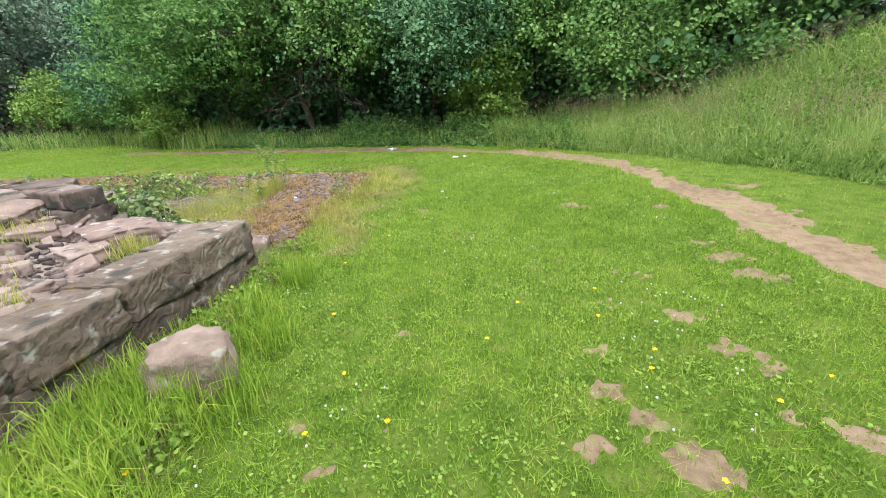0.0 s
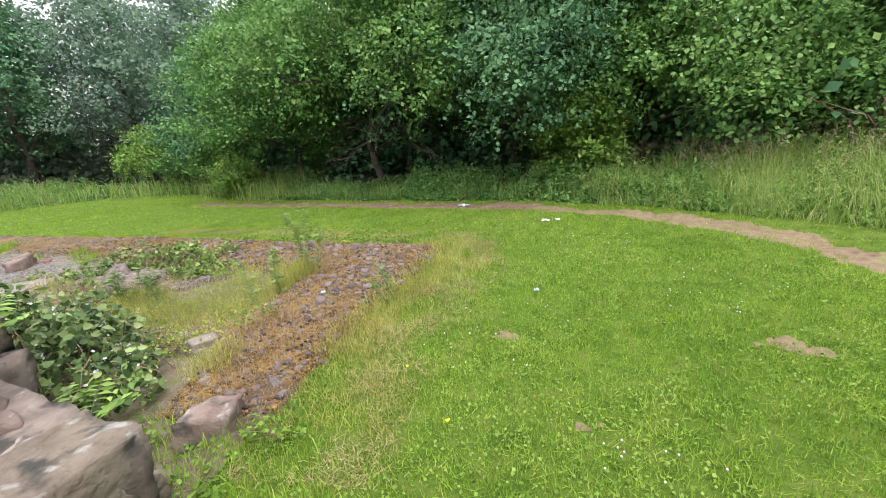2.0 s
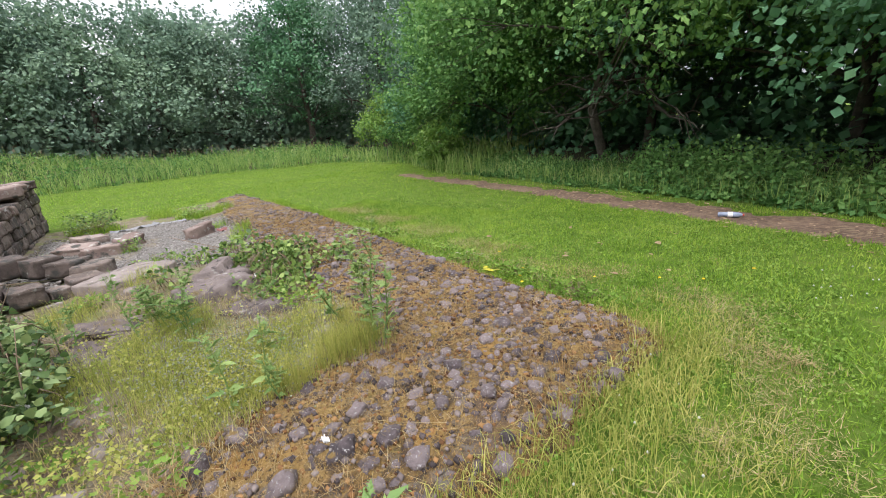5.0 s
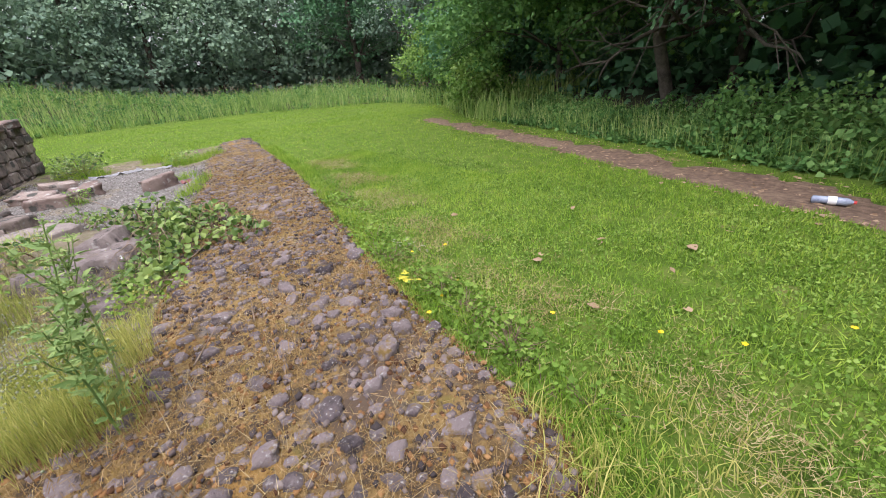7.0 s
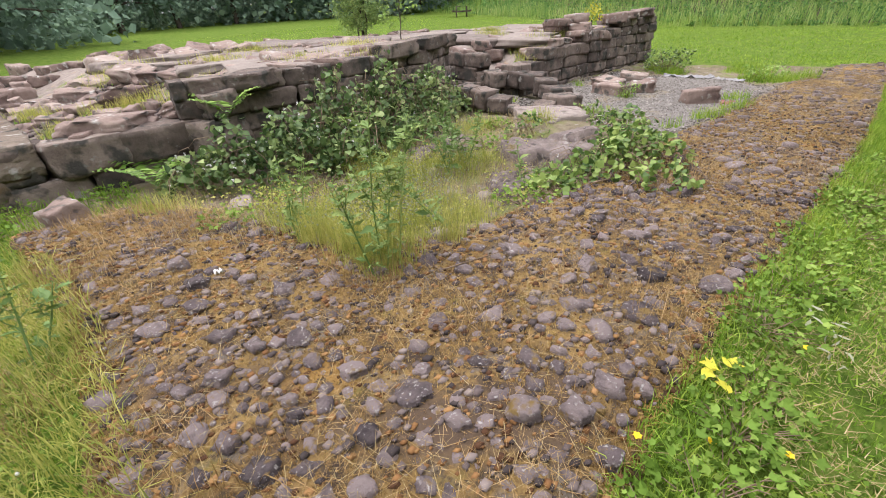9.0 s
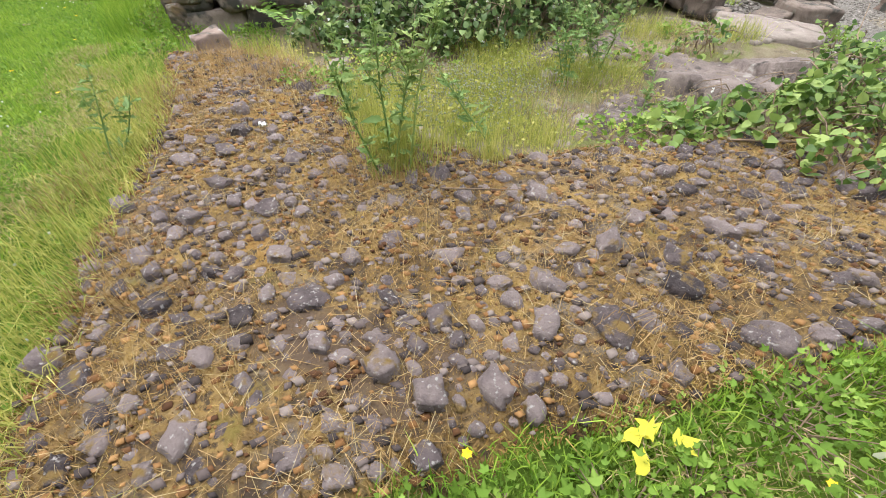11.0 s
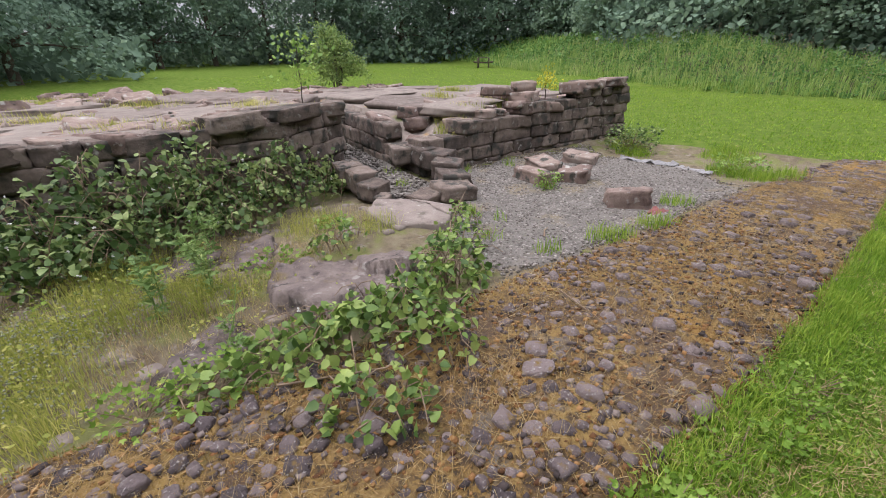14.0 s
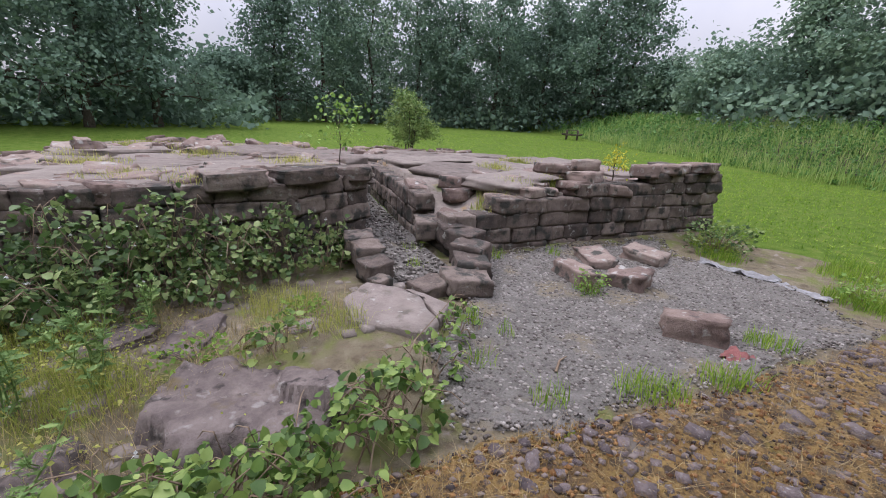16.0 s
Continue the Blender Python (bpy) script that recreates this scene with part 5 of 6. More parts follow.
bramble("low bramble sprawling over flat rocks and cobbles", [(-5.35, 7.6, 0.36, 0.34), (-5.0, 7.55, 0.36, 0.3), (-5.75, 7.55, 0.36, 0.4), (-4.75, 7.35, 0.28, 0.2), (-4.85, 8.05, 0.26, 0.22), (-4.4, 7.3, 0.26, 0.14), (-6.1, 7.4, 0.32, 0.42), (-5.35, 7.95, 0.26, 0.26), (-5.0, 7.3, 0.2, 0.22)], 860, 0.058, 5, M_BRAMBLE_YOUNG, flowers=5, canes=14)
bramble("low bramble beside the drain slab", [(-5.75, 6.45, 0.26, 0.24), (-6.55, 7.1, 0.26, 0.24), (-7.0, 6.85, 0.2, 0.2), (-7.25, 6.55, 0.14, 0.18)], 700, 0.05, 6, M_BRAMBLE_YOUNG, canes=8)


def thistle(x, y, tall_, seed, label, stems=1, base=None):
    """A spiny thistle: thin stems that branch upwards, with narrow wavy lobed leaves and small buds."""
    rng = np.random.default_rng(seed)
    t = thing("thistle", x, y, z_at(x, y) if base is None else base, label, "thistle", "thistles on the paving")
    wood, cl, cd, sz, buds = [], [], [], [], []

    def leafy(p0, p1, long_, gap, f0):
        """Spiny leaves up a stem from p0 to p1."""
        n = max(int((p1 - p0).length / gap), 2)
        for i in range(n):
            f = (i + rng.random()) / n
            p = p0.lerp(p1, f)
            a = i * 2.4 + rng.normal(0, 0.5)
            L = long_ * (0.45 + 1.1 * math.sin(math.pi * (0.12 + 0.8 * f)) * (1 - 0.35 * f0)) * rng.uniform(0.4, 1.1)
            d = Vector((math.cos(a), math.sin(a), 0.45 + rng.normal(0, 0.2)))
            side = Vector((-math.sin(a), math.cos(a), 0))
            bend = rng.uniform(0.1, 0.5)
            for j in range(4):
                u = (j + 0.5) / 4
                q = p + d * L * u + Vector((0, 0, -bend * L * u * u))
                for sg in (-1, 1):
                    cl.append(q)
                    cd.append(d * 0.5 + side * sg + Vector((0, 0, rng.normal(0.15, 0.35))))
                    sz.append(L * 0.36 * (1.1 - 0.6 * u))
            cl.append(p)
            cd.append(d + Vector((0, 0, -bend * 0.6)))
            sz.append(L)

    for s in range(stems):
        h = tall_ * (1 if s == 0 else rng.uniform(0.55, 0.9))
        off = Vector((0, 0, 0)) if s == 0 else Vector((rng.normal(0, 0.04), rng.normal(0, 0.04), 0))
        tip = off + Vector((rng.normal(0, 0.13), rng.normal(0, 0.13), h))
        mid = off.lerp(tip, 0.5) + Vector((rng.normal(0, 0.02), rng.normal(0, 0.02), 0))
        wood.append(tube([off, mid, tip], [0.006, 0.0045, 0.002], 6))
        leafy(off.lerp(mid, 0.25), mid, 0.085, 0.034, 0.1)
        leafy(mid, tip, 0.08, 0.027, 0.2)
        buds.append(tip)
        for k in range(int(5 * tall_ + 1)):
            f = rng.uniform(0.35, 0.85)
            p0, a = off.lerp(tip, f), rng.uniform(0, 6.28)
            p1 = p0 + Vector((math.cos(a) * 0.45, math.sin(a) * 0.45, 1.0)) * h * rng.uniform(0.14, 0.28)
            wood.append(tube([p0, p0.lerp(p1, 0.5) + Vector((math.cos(a), math.sin(a), 0)) * 0.012, p1], [0.003, 0.0025, 0.0015], 5))
            leafy(p0.lerp(p1, 0.2), p1, 0.06, 0.024, 0.3)
            buds.append(p1)
    for q in buds:
        for _ in range(9):
            cl.append(q + Vector(rng.normal(0, 0.008, 3)))
            cd.append(Vector(rng.normal(0, 1, 3)) + Vector((0, 0, 0.6)))
            sz.append(0.016)
    v, p = joined(wood)
    part("stem", mesh_of("stem", v, p, M_THISTLE, True), t)
    lv, lp = leaves(rng, np.array([tuple(c) for c in cl]), np.array(sz), np.array([tuple(c) for c in cd]), 0.06, 0.19)
    part("spiny_foliage", mesh_of("spiny_foliage", lv, lp, M_THISTLE), t, "narrow spiny grey-green leaves")
    return t


TH = "tall spiny green thistle growing from the cobbles"
thistle(-2.78, 7.0, 0.95, 1, TH, 4)
thistle(-2.76, 6.33, 0.58, 2, "smaller spiny thistle at the cobble edge", 2)
thistle(-3.38, 7.15, 0.48, 3, "thin young thistle at the cobble edge", 1)
thistle(-2.95, 6.08, 0.5, 4, "thin young thistle in yellow grass", 1)
thistle(-1.35, 6.15, 0.5, 5, "young thistle in the grass fringe", 2)
thistle(-4.78, 6.28, 0.6, 6, "pale green thistle clump in the weedy court", 4)
thistle(-4.47, 6.3, 0.5, 7, "pale green thistle clump in the weedy court", 3)
thistle(-4.55, 7.0, 0.36, 8, "leafy young thistle beside flat rock", 2)
thistle(-5.0, 5.6, 0.5, 9, "pale green thistle before the brambles", 2)
thistle(-4.75, 6.0, 0.6, 10, "pale green thistle in the weedy court", 1)


def dock(x, y, r, n, leaf, seed, label, mat=M_CLOVER, tall_=0.12):
    """A rosette of broad upright leaves."""
    rng = np.random.default_rng(seed)
    t = thing("broadleaf_weed", x, y, z_at(x, y), label, "weed", "broad-leaved weeds")
    a = rng.uniform(0, 6.283, n)
    d = r * np.sqrt(rng.random(n))
    c = np.stack([d * np.cos(a), d * np.sin(a), rng.uniform(0.01, tall_, n)], 1)
    v, p = leaves(rng, c, leaf * rng.uniform(0.6, 1.2, n), np.stack([np.cos(a), np.sin(a), 0 * a + 0.5], 1), 0.45, 0.42, "lobed", droop=0.1)
    part("foliage", mesh_of("foliage", v, p, mat), t)
    st = [tube([(0, 0, -0.01), tuple(c[i] * 0.6), tuple(c[i])], [0.003, 0.002, 0.0015], 4) for i in range(0, n, 4)]
    sv, sp = joined(st)
    part("stalk", mesh_of("stalk", sv, sp, M_TWIG, True), t)


DK = "broad green weed leaves in the grass fringe"
for k, (x, y) in enumerate([(-2.75, 8.78), (-2.4, 8.7), (-3.4, 8.82), (-3.9, 8.95), (-2.0, 8.66), (-1.5, 4.2), (-1.45, 3.3), (-1.5, 2.6), (-4.4, 9.0), (-1.35, 1.5), (-1.6, 1.1), (-1.2, 0.8), (-1.75, 3.8), (-5.2, 9.2)]):
    dock(x, y, 0.2, 110, 0.04, 700 + k, DK)
edge_rng = np.random.default_rng(57)
for k in range(26):
    x = -1.5 - 0.2 * k
    dock(x + edge_rng.normal(0, 0.05), float(np.interp(-x, (1.5, 2.4, 3.4, 4.2, 5.3, 6.4), (8.42, 8.48, 8.66, 8.86, 9.1, 9.35))) + edge_rng.uniform(0.06, 0.3), edge_rng.uniform(0.1, 0.2), 70, edge_rng.uniform(0.026, 0.042), 800 + k, DK, M_CLOVER, 0.09)
for k, (x, y, r) in enumerate([(-1.7, 1.45, 0.3), (-1.25, 1.3, 0.25), (-1.55, 0.9, 0.3), (-1.5, 2.9, 0.2), (-1.6, 3.5, 0.2), (-4.45, 7.3, 0.3), (-4.1, 7.25, 0.25), (-3.7, 5.35, 0.35), (-3.2, 5.2, 0.25), (-5.3, 6.25, 0.25), (-2.6, 5.6, 0.2), (-6.1, 5.9, 0.2), (-3.0, 4.15, 0.2), (-2.4, 3.95, 0.2)]):
    dock(x, y, r, 130, 0.042, 730 + k, "low bright green weed with broad leaves")
dock(-11.75, 6.75, 0.45, 500, 0.06, 760, "bushy green weed at the wall corner", M_BRAMBLE, 0.45)
dock(-11.3, 8.45, 0.35, 300, 0.05, 761, "bushy green weed beside the gravel", M_LEAF_LIGHT, 0.25)
dock(-8.75, 6.78, 0.16, 120, 0.04, 762, "pale weed growing against loose blocks", M_LEAF_LIGHT, 0.25)


def fern(x, y, z, seed):
    rng = np.random.default_rng(seed)
    t = thing("fern", x, y, z, "green fern growing from the foot of the wall", "fern")
    cl, cd, sz, st = [], [], [], []
    for k in range(7):
        a = k * 0.9 + rng.normal(0, 0.2)
        L = rng.uniform(0.35, 0.55)
        pts = [Vector((math.cos(a) * L * f * 0.8, math.sin(a) * L * f * 0.8, L * (1.1 * f - 0.55 * f * f))) for f in np.linspace(0, 1, 12)]
        st.append(tube(pts[::3], [0.003, 0.0025, 0.002, 0.001], 4))
        side = Vector((-math.sin(a), math.cos(a), 0))
        for i, p in enumerate(pts[1:]):
            for sg in (-1, 1):
                cl.append(p)
                cd.append(side * sg + Vector((0, 0, -0.1)))
                sz.append(0.11 * math.sin(math.pi * (i + 1.5) / 13))
    v, p = joined(st)
    part("stalk", mesh_of("stalk", v, p, M_THISTLE, True), t)
    lv, lp = leaves(rng, np.array([tuple(c) for c in cl]), np.array(sz), np.array([tuple(c) for c in cd]), 0.05, 0.18)
    part("frond", mesh_of("frond", lv, lp, M_LEAF_LIGHT), t)


fern(-2.75, 4.05, 0.0, 1)
fern(-3.55, 4.2, 0.5, 2)

# shrubs and weeds on the ruin's top
tree("bushy_shrub", "round grey-green bushy shrub on the ruin top", -12.1, -2.6, 1.95, 0.95, 0.05, 9000, 0.055, M_THISTLE, 201, lobes=11, trunk=0.018, stems=5, limbs=4, category="shrub", group="plants on the ruin", base=0.45)
tree("sapling", "thin young sapling rooted at the drain edge", -7.55, 3.1, 1.15, 0.38, 0.35, 150, 0.075, M_LEAF_LIGHT, 202, lobes=7, trunk=0.005, clump=6, limbs=6, category="sapling", group="plants on the ruin", base=0.78)
tree("wall_shrub", "spindly yellow-green plant on the wall top", -11.3, 5.2, 0.5, 0.22, 0.1, 260, 0.04, M_YLEAF, 203, lobes=6, trunk=0.006, clump=8, limbs=5, category="shrub", group="plants on the ruin", base=0.8)
out, out2 = [], []
for x0, y0, r in [(-3.3, 2.4, 0.5), (-3.7, 3.3, 0.4), (-5.0, 3.6, 0.5), (-6.0, 1.0, 0.6), (-4.0, 0.3, 0.8), (-6.4, -2.0, 0.8), (-9.4, 4.7, 0.4), (-11.0, 4.6, 0.6), (-10.6, 3.2, 0.4), (-8.3, -2.6, 0.7), (-7.1, 3.6, 0.3), (-12.2, 2.2, 0.5), (-5.3, -3.4, 0.8), (-2.5, 2.0, 0.25), (-2.45, 3.1, 0.2), (-11.0, -3.0, 0.6), (-7.0, 2.4, 0.5), (-4.6, 2.2, 0.5), (-5.6, 4.2, 0.3), (-6.8, 4.2, 0.2), (-9.0, 4.9, 0.3), (-10.2, 5.0, 0.3)]:
    m = int(1400 * r)
    a, d = rng.uniform(0, 6.283, m), r * rng.random(m)
    x, y = x0 + d * np.cos(a), y0 + d * np.sin(a)
    z = (top_east if x0 > -8.9 else top_west)(x, y) - 0.05
    out.append(blades(rng, x, y, z, rng.uniform(0.05, 0.22, m), 0.006, 0.5))
    out2.append(leaves(rng, np.stack([x, y, z + 0.03], 1)[::3], 0.03, None, 0.9, 0.4))
stuff("wall_top_grass", "yellow-green grass and weeds on the ruin top", "grass", out, M_COURTGRASS)
stuff("wall_top_weeds", "small leafy weeds between the top stones", "weeds", out2, M_LEAF_LIGHT)

# ---- loose stones ----
def loose(name, label, x, y, hx, hy, hz, seed, mat, rz=0, tilt=(0, 0), sink=0.2, n=7, round_=0.1, rough=0.11, group="", category="stone"):
    ob = new(name, stone_mesh(name, seed, mat, n, round_, rough, (hx, hy, hz), n > 8))
    ob.matrix_basis = pose(x, y, z_at(x, y) + hz * (1 - 2 * sink), tilt[0], tilt[1], rz)
    return tagged(ob, label, category, group)


loose("boulder", "rounded pale pink boulder in grass by the wall", -1.36, 1.95, 0.23, 0.19, 0.19, 1, M_BOULDER, 10, (0, 5), 0.2, 8, 0.4, 0.17)
loose("rock", "small angular brown rock at the wall foot", -1.99, 4.2, 0.15, 0.11, 0.12, 2, M_STONE, 30, (0, 8), 0.2, 6, 0.25, 0.12)
loose("flat_stone", "flat pinkish stone among weeds", -2.92, 5.26, 0.12, 0.08, 0.05, 4, M_SLAB, 60, (4, 3), 0.2)
LB = "loose stone blocks on the gravel"
loose("stone_block", "squared pale sandstone block lying on gravel", -8.72, 7.8, 0.23, 0.13, 0.12, 5, M_STONE, -60, (6, 4), 0.05, n=7, round_=0.04, rough=0.12, group=LB)
loose("stone_block", "long weathered sandstone block lying on gravel", -8.95, 6.45, 0.27, 0.13, 0.11, 6, M_STONE, 75, (0, 2), 0.1, n=7, round_=0.04, rough=0.12, group=LB)
loose("stone_block", "broken layered sandstone block on gravel", -9.3, 6.85, 0.2, 0.17, 0.11, 7, M_STONE, 110, (2, 0), 0.1, n=7, round_=0.04, rough=0.12, group=LB)
loose("stone_block", "flat sandstone block lying on gravel", -9.65, 6.2, 0.26, 0.17, 0.08, 8, M_STONE, 60, (8, 3), 0.0, n=7, round_=0.04, rough=0.12, group=LB)
loose("stone_block", "flat sandstone block near the wall corner", -10.35, 6.45, 0.24, 0.2, 0.09, 9, M_STONE, 100, (0, 5), 0.05, n=7, round_=0.04, rough=0.12, group=LB)
RO = "flat bedrock outcrops in the court"


def bedrock(label, poly, top, seed, step=0.03):
    """A broad low outcrop: broken ledges with a ragged rim that dips under the soil."""
    x0, y0 = sum(p[0] for p in poly) / len(poly), sum(p[1] for p in poly) / len(poly)
    xs = np.arange(min(p[0] for p in poly) - 0.15, max(p[0] for p in poly) + 0.15, 0.025)
    ys = np.arange(min(p[1] for p in poly) - 0.15, max(p[1] for p in poly) + 0.15, 0.025)
    X, Y = np.meshgrid(xs, ys)
    m = inside(X, Y, poly) + 0.05 * wobble(X, Y, 7.0, seed) + 0.03 * wobble(X, Y, 19.0, seed + 1)
    rng = np.random.default_rng(int(seed * 10))
    near = np.full(X.shape, 1e9)
    Z = np.zeros(X.shape)
    for _ in range(14):
        cx, cy = rng.uniform(xs[0], xs[-1]), rng.uniform(ys[0], ys[-1])
        d = np.hypot(X - cx + 0.05 * wobble(X, Y, 6.0, seed), (Y - cy) * rng.uniform(0.7, 1.5))
        plate = top + rng.normal(0, step * 0.7) + rng.normal(0, 0.1) * (X - cx) + rng.normal(0, 0.1) * (Y - cy)
        Z, near = np.where(d < near, plate, Z), np.minimum(d, near)
    Z = Z + 0.008 * wobble(X, Y, 9.0, seed) + 0.005 * wobble(X, Y, 23.0, seed) + 0.004 * wobble(X, Y, 47.0, seed)
    Z = np.minimum(Z, top + step * 2)
    for k in (5, 9):
        Z = Z - 0.02 * np.exp(-(wobble(X, Y, 1.5 + 0.13 * k, seed + k) / 0.03) ** 2)
    Z = Z + 0.012 * np.abs(wobble(X, Y, 13.0, seed + 3)) * wobble(X, Y, 31.0, seed + 6)
    Z = Z * smooth(-0.02, 0.09, m) - 0.16 * (1 - smooth(-0.02, 0.09, m))
    nx = len(xs)
    idx = (np.arange(len(ys) - 1)[:, None] * nx + np.arange(nx - 1)[None]).ravel()
    q = np.stack([idx, idx + 1, idx + nx + 1, idx + nx], 1)
    q = q[(m.ravel()[q] > -0.05).any(1)]
    used, inv = np.unique(q, return_inverse=True)
    v = np.stack([X.ravel() - x0, Y.ravel() - y0, Z.ravel()], 1)[used]
    ob = new("bedrock_outcrop", mesh_of("bedrock_outcrop", v, inv.reshape(-1, 4), M_BEDROCK))
    ob.matrix_basis = pose(x0, y0, 0)
    return tagged(ob, label, "rock", RO)


bedrock("broad flat purple-grey bedrock between weeds and brambles", [(-4.98, 6.55), (-5.2, 6.35), (-5.42, 6.33), (-5.72, 6.6), (-5.97, 6.95), (-6.1, 7.15), (-5.95, 7.3), (-5.72, 7.46), (-5.4, 7.28), (-5.1, 7.25), (-4.93, 6.9)], 0.12, 3.0, 0.04)
bedrock("dark flat bedrock beside the thistle and cobbles", [(-4.03, 7.1), (-4.2, 6.92), (-4.45, 6.6), (-4.75, 6.55), (-4.86, 6.8), (-4.8, 7.05), (-4.6, 7.14), (-4.35, 7.27)], 0.005, 5.0, 0.018)
bedrock("low stony ledge beside the drain slab", [(-6.05, 6.55), (-6.3, 6.55), (-6.6, 6.9), (-6.5, 7.15), (-6.25, 7.1)], 0.01, 8.0, 0.018)
loose("flat_rock", "low grey rock before the brambles", -5.3, 5.85, 0.25, 0.15, 0.05, 14, M_BEDROCK, 60, (2, 6), 0.35, 12, 0.3, 0.2, group=RO)
loose("flat_rock", "low grey rock before the brambles", -4.85, 5.6, 0.22, 0.15, 0.05, 15, M_BEDROCK, 10, (2, 6), 0.35, 12, 0.3, 0.2, group=RO)
small = []
for k in range(220):
    x, y = rng.uniform(-7.2, -2.2), rng.uniform(4.4, 7.4)
    if inside(np.array([x]), np.array([y]), COURT)[0] > 0.1:
        s = rng.uniform(0.015, 0.06)
        v, q = stone(900 + k, 2, 0.3, 0.12, (s * rng.uniform(0.8, 1.4), s, s * 0.6))
        small.append((v + np.array([x, y, z_at(x, y) + s * 0.2]), q))
stuff("court_pebbles", "small broken stones on the court floor", "pebbles", small, M_SLAB)

# ---- grit on the ruin tops ----
grit_rng = np.random.default_rng(91)
GS = [stone(1400 + i, 1, 0.25, 0.22)[0] for i in range(16)]
grit = []
for n, area, big in ((5200, (-4.3, -1.9, -0.3, 4.2), 0.028), (2600, (-8.6, -4.3, 0.5, 4.4), 0.04)):
    x, y = scatter(grit_rng, n, *area, lambda x, y: (inside(x, y, EAST_MASS) > 0.3) & (wobble(x, y, 2.1, 6.0) > -0.55))
    z = top_east(x, y) - 0.055
    for i in range(len(x)):
        grit.append((GS[i % 16] * (0.006 + big * grit_rng.random() ** 3) * np.array([1.25, 1, 0.7]) + np.array([x[i], y[i], z[i]]), [cube_grid(1)[1]]))
stuff("wall_grit", "loose grit and stone chips on the ruin top", "stone chips", grit, M_PEBBLE)

# ---- cobbles and gravel ----
rng = np.random.default_rng(77)
COB = [stone_mesh("cobble", 500 + i, M_COBBLE, 4, 0.5, 0.2, shade=True) for i in range(14)]
spots, cell = [], {}
TX, TY, TR = rng.uniform(-13.2, -1.2, 90000), rng.uniform(4.1, 10.4, 90000), np.clip(rng.gamma(5, 0.0064, 90000), 0.013, 0.062)
TR = TR * np.where(TY < 5.7, 0.78, 1.0)
keep = inside(TX, TY, COBBLES) > 0.05
for x, y, r in zip(TX[keep].tolist(), TY[keep].tolist(), TR[keep].tolist()):
    gx_, gy_ = int(x // 0.2), int(y // 0.2)
    if any((x - a) ** 2 + (y - b_) ** 2 < (1.2 * (r + c)) ** 2 for i in (-1, 0, 1) for j in (-1, 0, 1) for a, b_, c in cell.get((gx_ + i, gy_ + j), ())):
        continue
    cell.setdefault((gx_, gy_), []).append((x, y, r))
    spots.append((x, y, r))
spots.sort(key=lambda s: (s[2] < 0.03, abs(s[0] + 2.8) + 0.8 * abs(s[1] - 7.6)))
far = []
for i, (x, y, r) in enumerate(spots):
    hx, hy, hz, rz = r * rng.uniform(0.9, 1.25), r * rng.uniform(0.75, 1.0), r * rng.uniform(0.6, 0.85), rng.normal(100, 30)
    z = z_at(x, y) + (0.019 if x > -4.2 else 0.017) + 0.012 * float(wobble(x, y, 1.6, 2.0)) + hz * rng.uniform(-0.4, 0.4)
    if i < 300:
        ob = new("cobble", COB[rng.integers(14)])
        ob.parent = bed
        ob.matrix_basis = pose(x, y, z, rng.normal(0, 8), rng.normal(0, 8), rz) @ Matrix.Diagonal((hx, hy, hz, 1))
    else:
        v, q = stone(1000 + i % 60, 2 if x > -6.5 else 1, 0.68, 0.12, (hx, hy, hz))
        c, s = math.cos(radians(rz)), math.sin(radians(rz))
        v = np.stack([v[:, 0] * c - v[:, 1] * s, v[:, 0] * s + v[:, 1] * c, v[:, 2]], 1)
        far.append((v + np.array([x, y, z]), q))
v, p = joined(far)
rest = part("cobbles", mesh_of("cobbles", v, p, M_COBBLE, True), bed, "small and distant rounded cobbles")
tagged(rest, kind="stuff")
crumbs = []
x, y = scatter(rng, 15000, -8.5, -1.2, 4.2, 9.6, lambda x, y: inside(x, y, COBBLES) > 0.0)
z = height(x, y)
MC = [stone(1300 + i, 1, 0.3, 0.25)[0] for i in range(20)]
for i in range(len(x)):
    s = 0.004 + 0.009 * rng.random() ** 2
    crumbs.append((MC[i % 20] * s * np.array([1.2, 1, 0.8]) + np.array([x[i], y[i], z[i] + 0.03]), [cube_grid(1)[1]]))
stuff("moss_crumbs", "crumbs of brown moss and grit between the cobbles", "moss", crumbs, M_CRUMB)
pebbles = []
x, y = scatter(rng, 9000, -9, -1.2, 4.2, 9.8, lambda x, y: inside(x, y, COBBLES) > 0.0)
z = height(x, y)
for i in range(len(x)):
    s = 0.005 + 0.011 * rng.random() ** 1.5
    pebbles.append((MC[i % 20] * s * np.array([1.2, 1, 0.8]) + np.array([x[i], y[i], z[i] + 0.034]), [cube_grid(1)[1]]))
stuff("small_pebbles", "small grey and purple pebbles between the cobbles", "pebbles", pebbles, M_PEBBLE)
chips = []
CH = [stone(1200 + i, 1, 0.3, 0.2)[0] for i in range(20)]
CQ = cube_grid(1)[1]
x, y = scatter(rng, 15000, -12, -6.2, 5, 9, lambda x, y: inside(x, y, GRAVEL) > -0.05)
z = height(x, y)
for i in range(len(x)):
    s = rng.uniform(0.005, 0.0125)
    chips.append((CH[i % 20] * s * np.array([1, 1, 0.7]) + np.array([x[i], y[i], z[i] + 0.045]), [CQ]))
V = 0.4 * rng.random(1500)
U = rng.uniform(-0.4, 0.4, 1500)
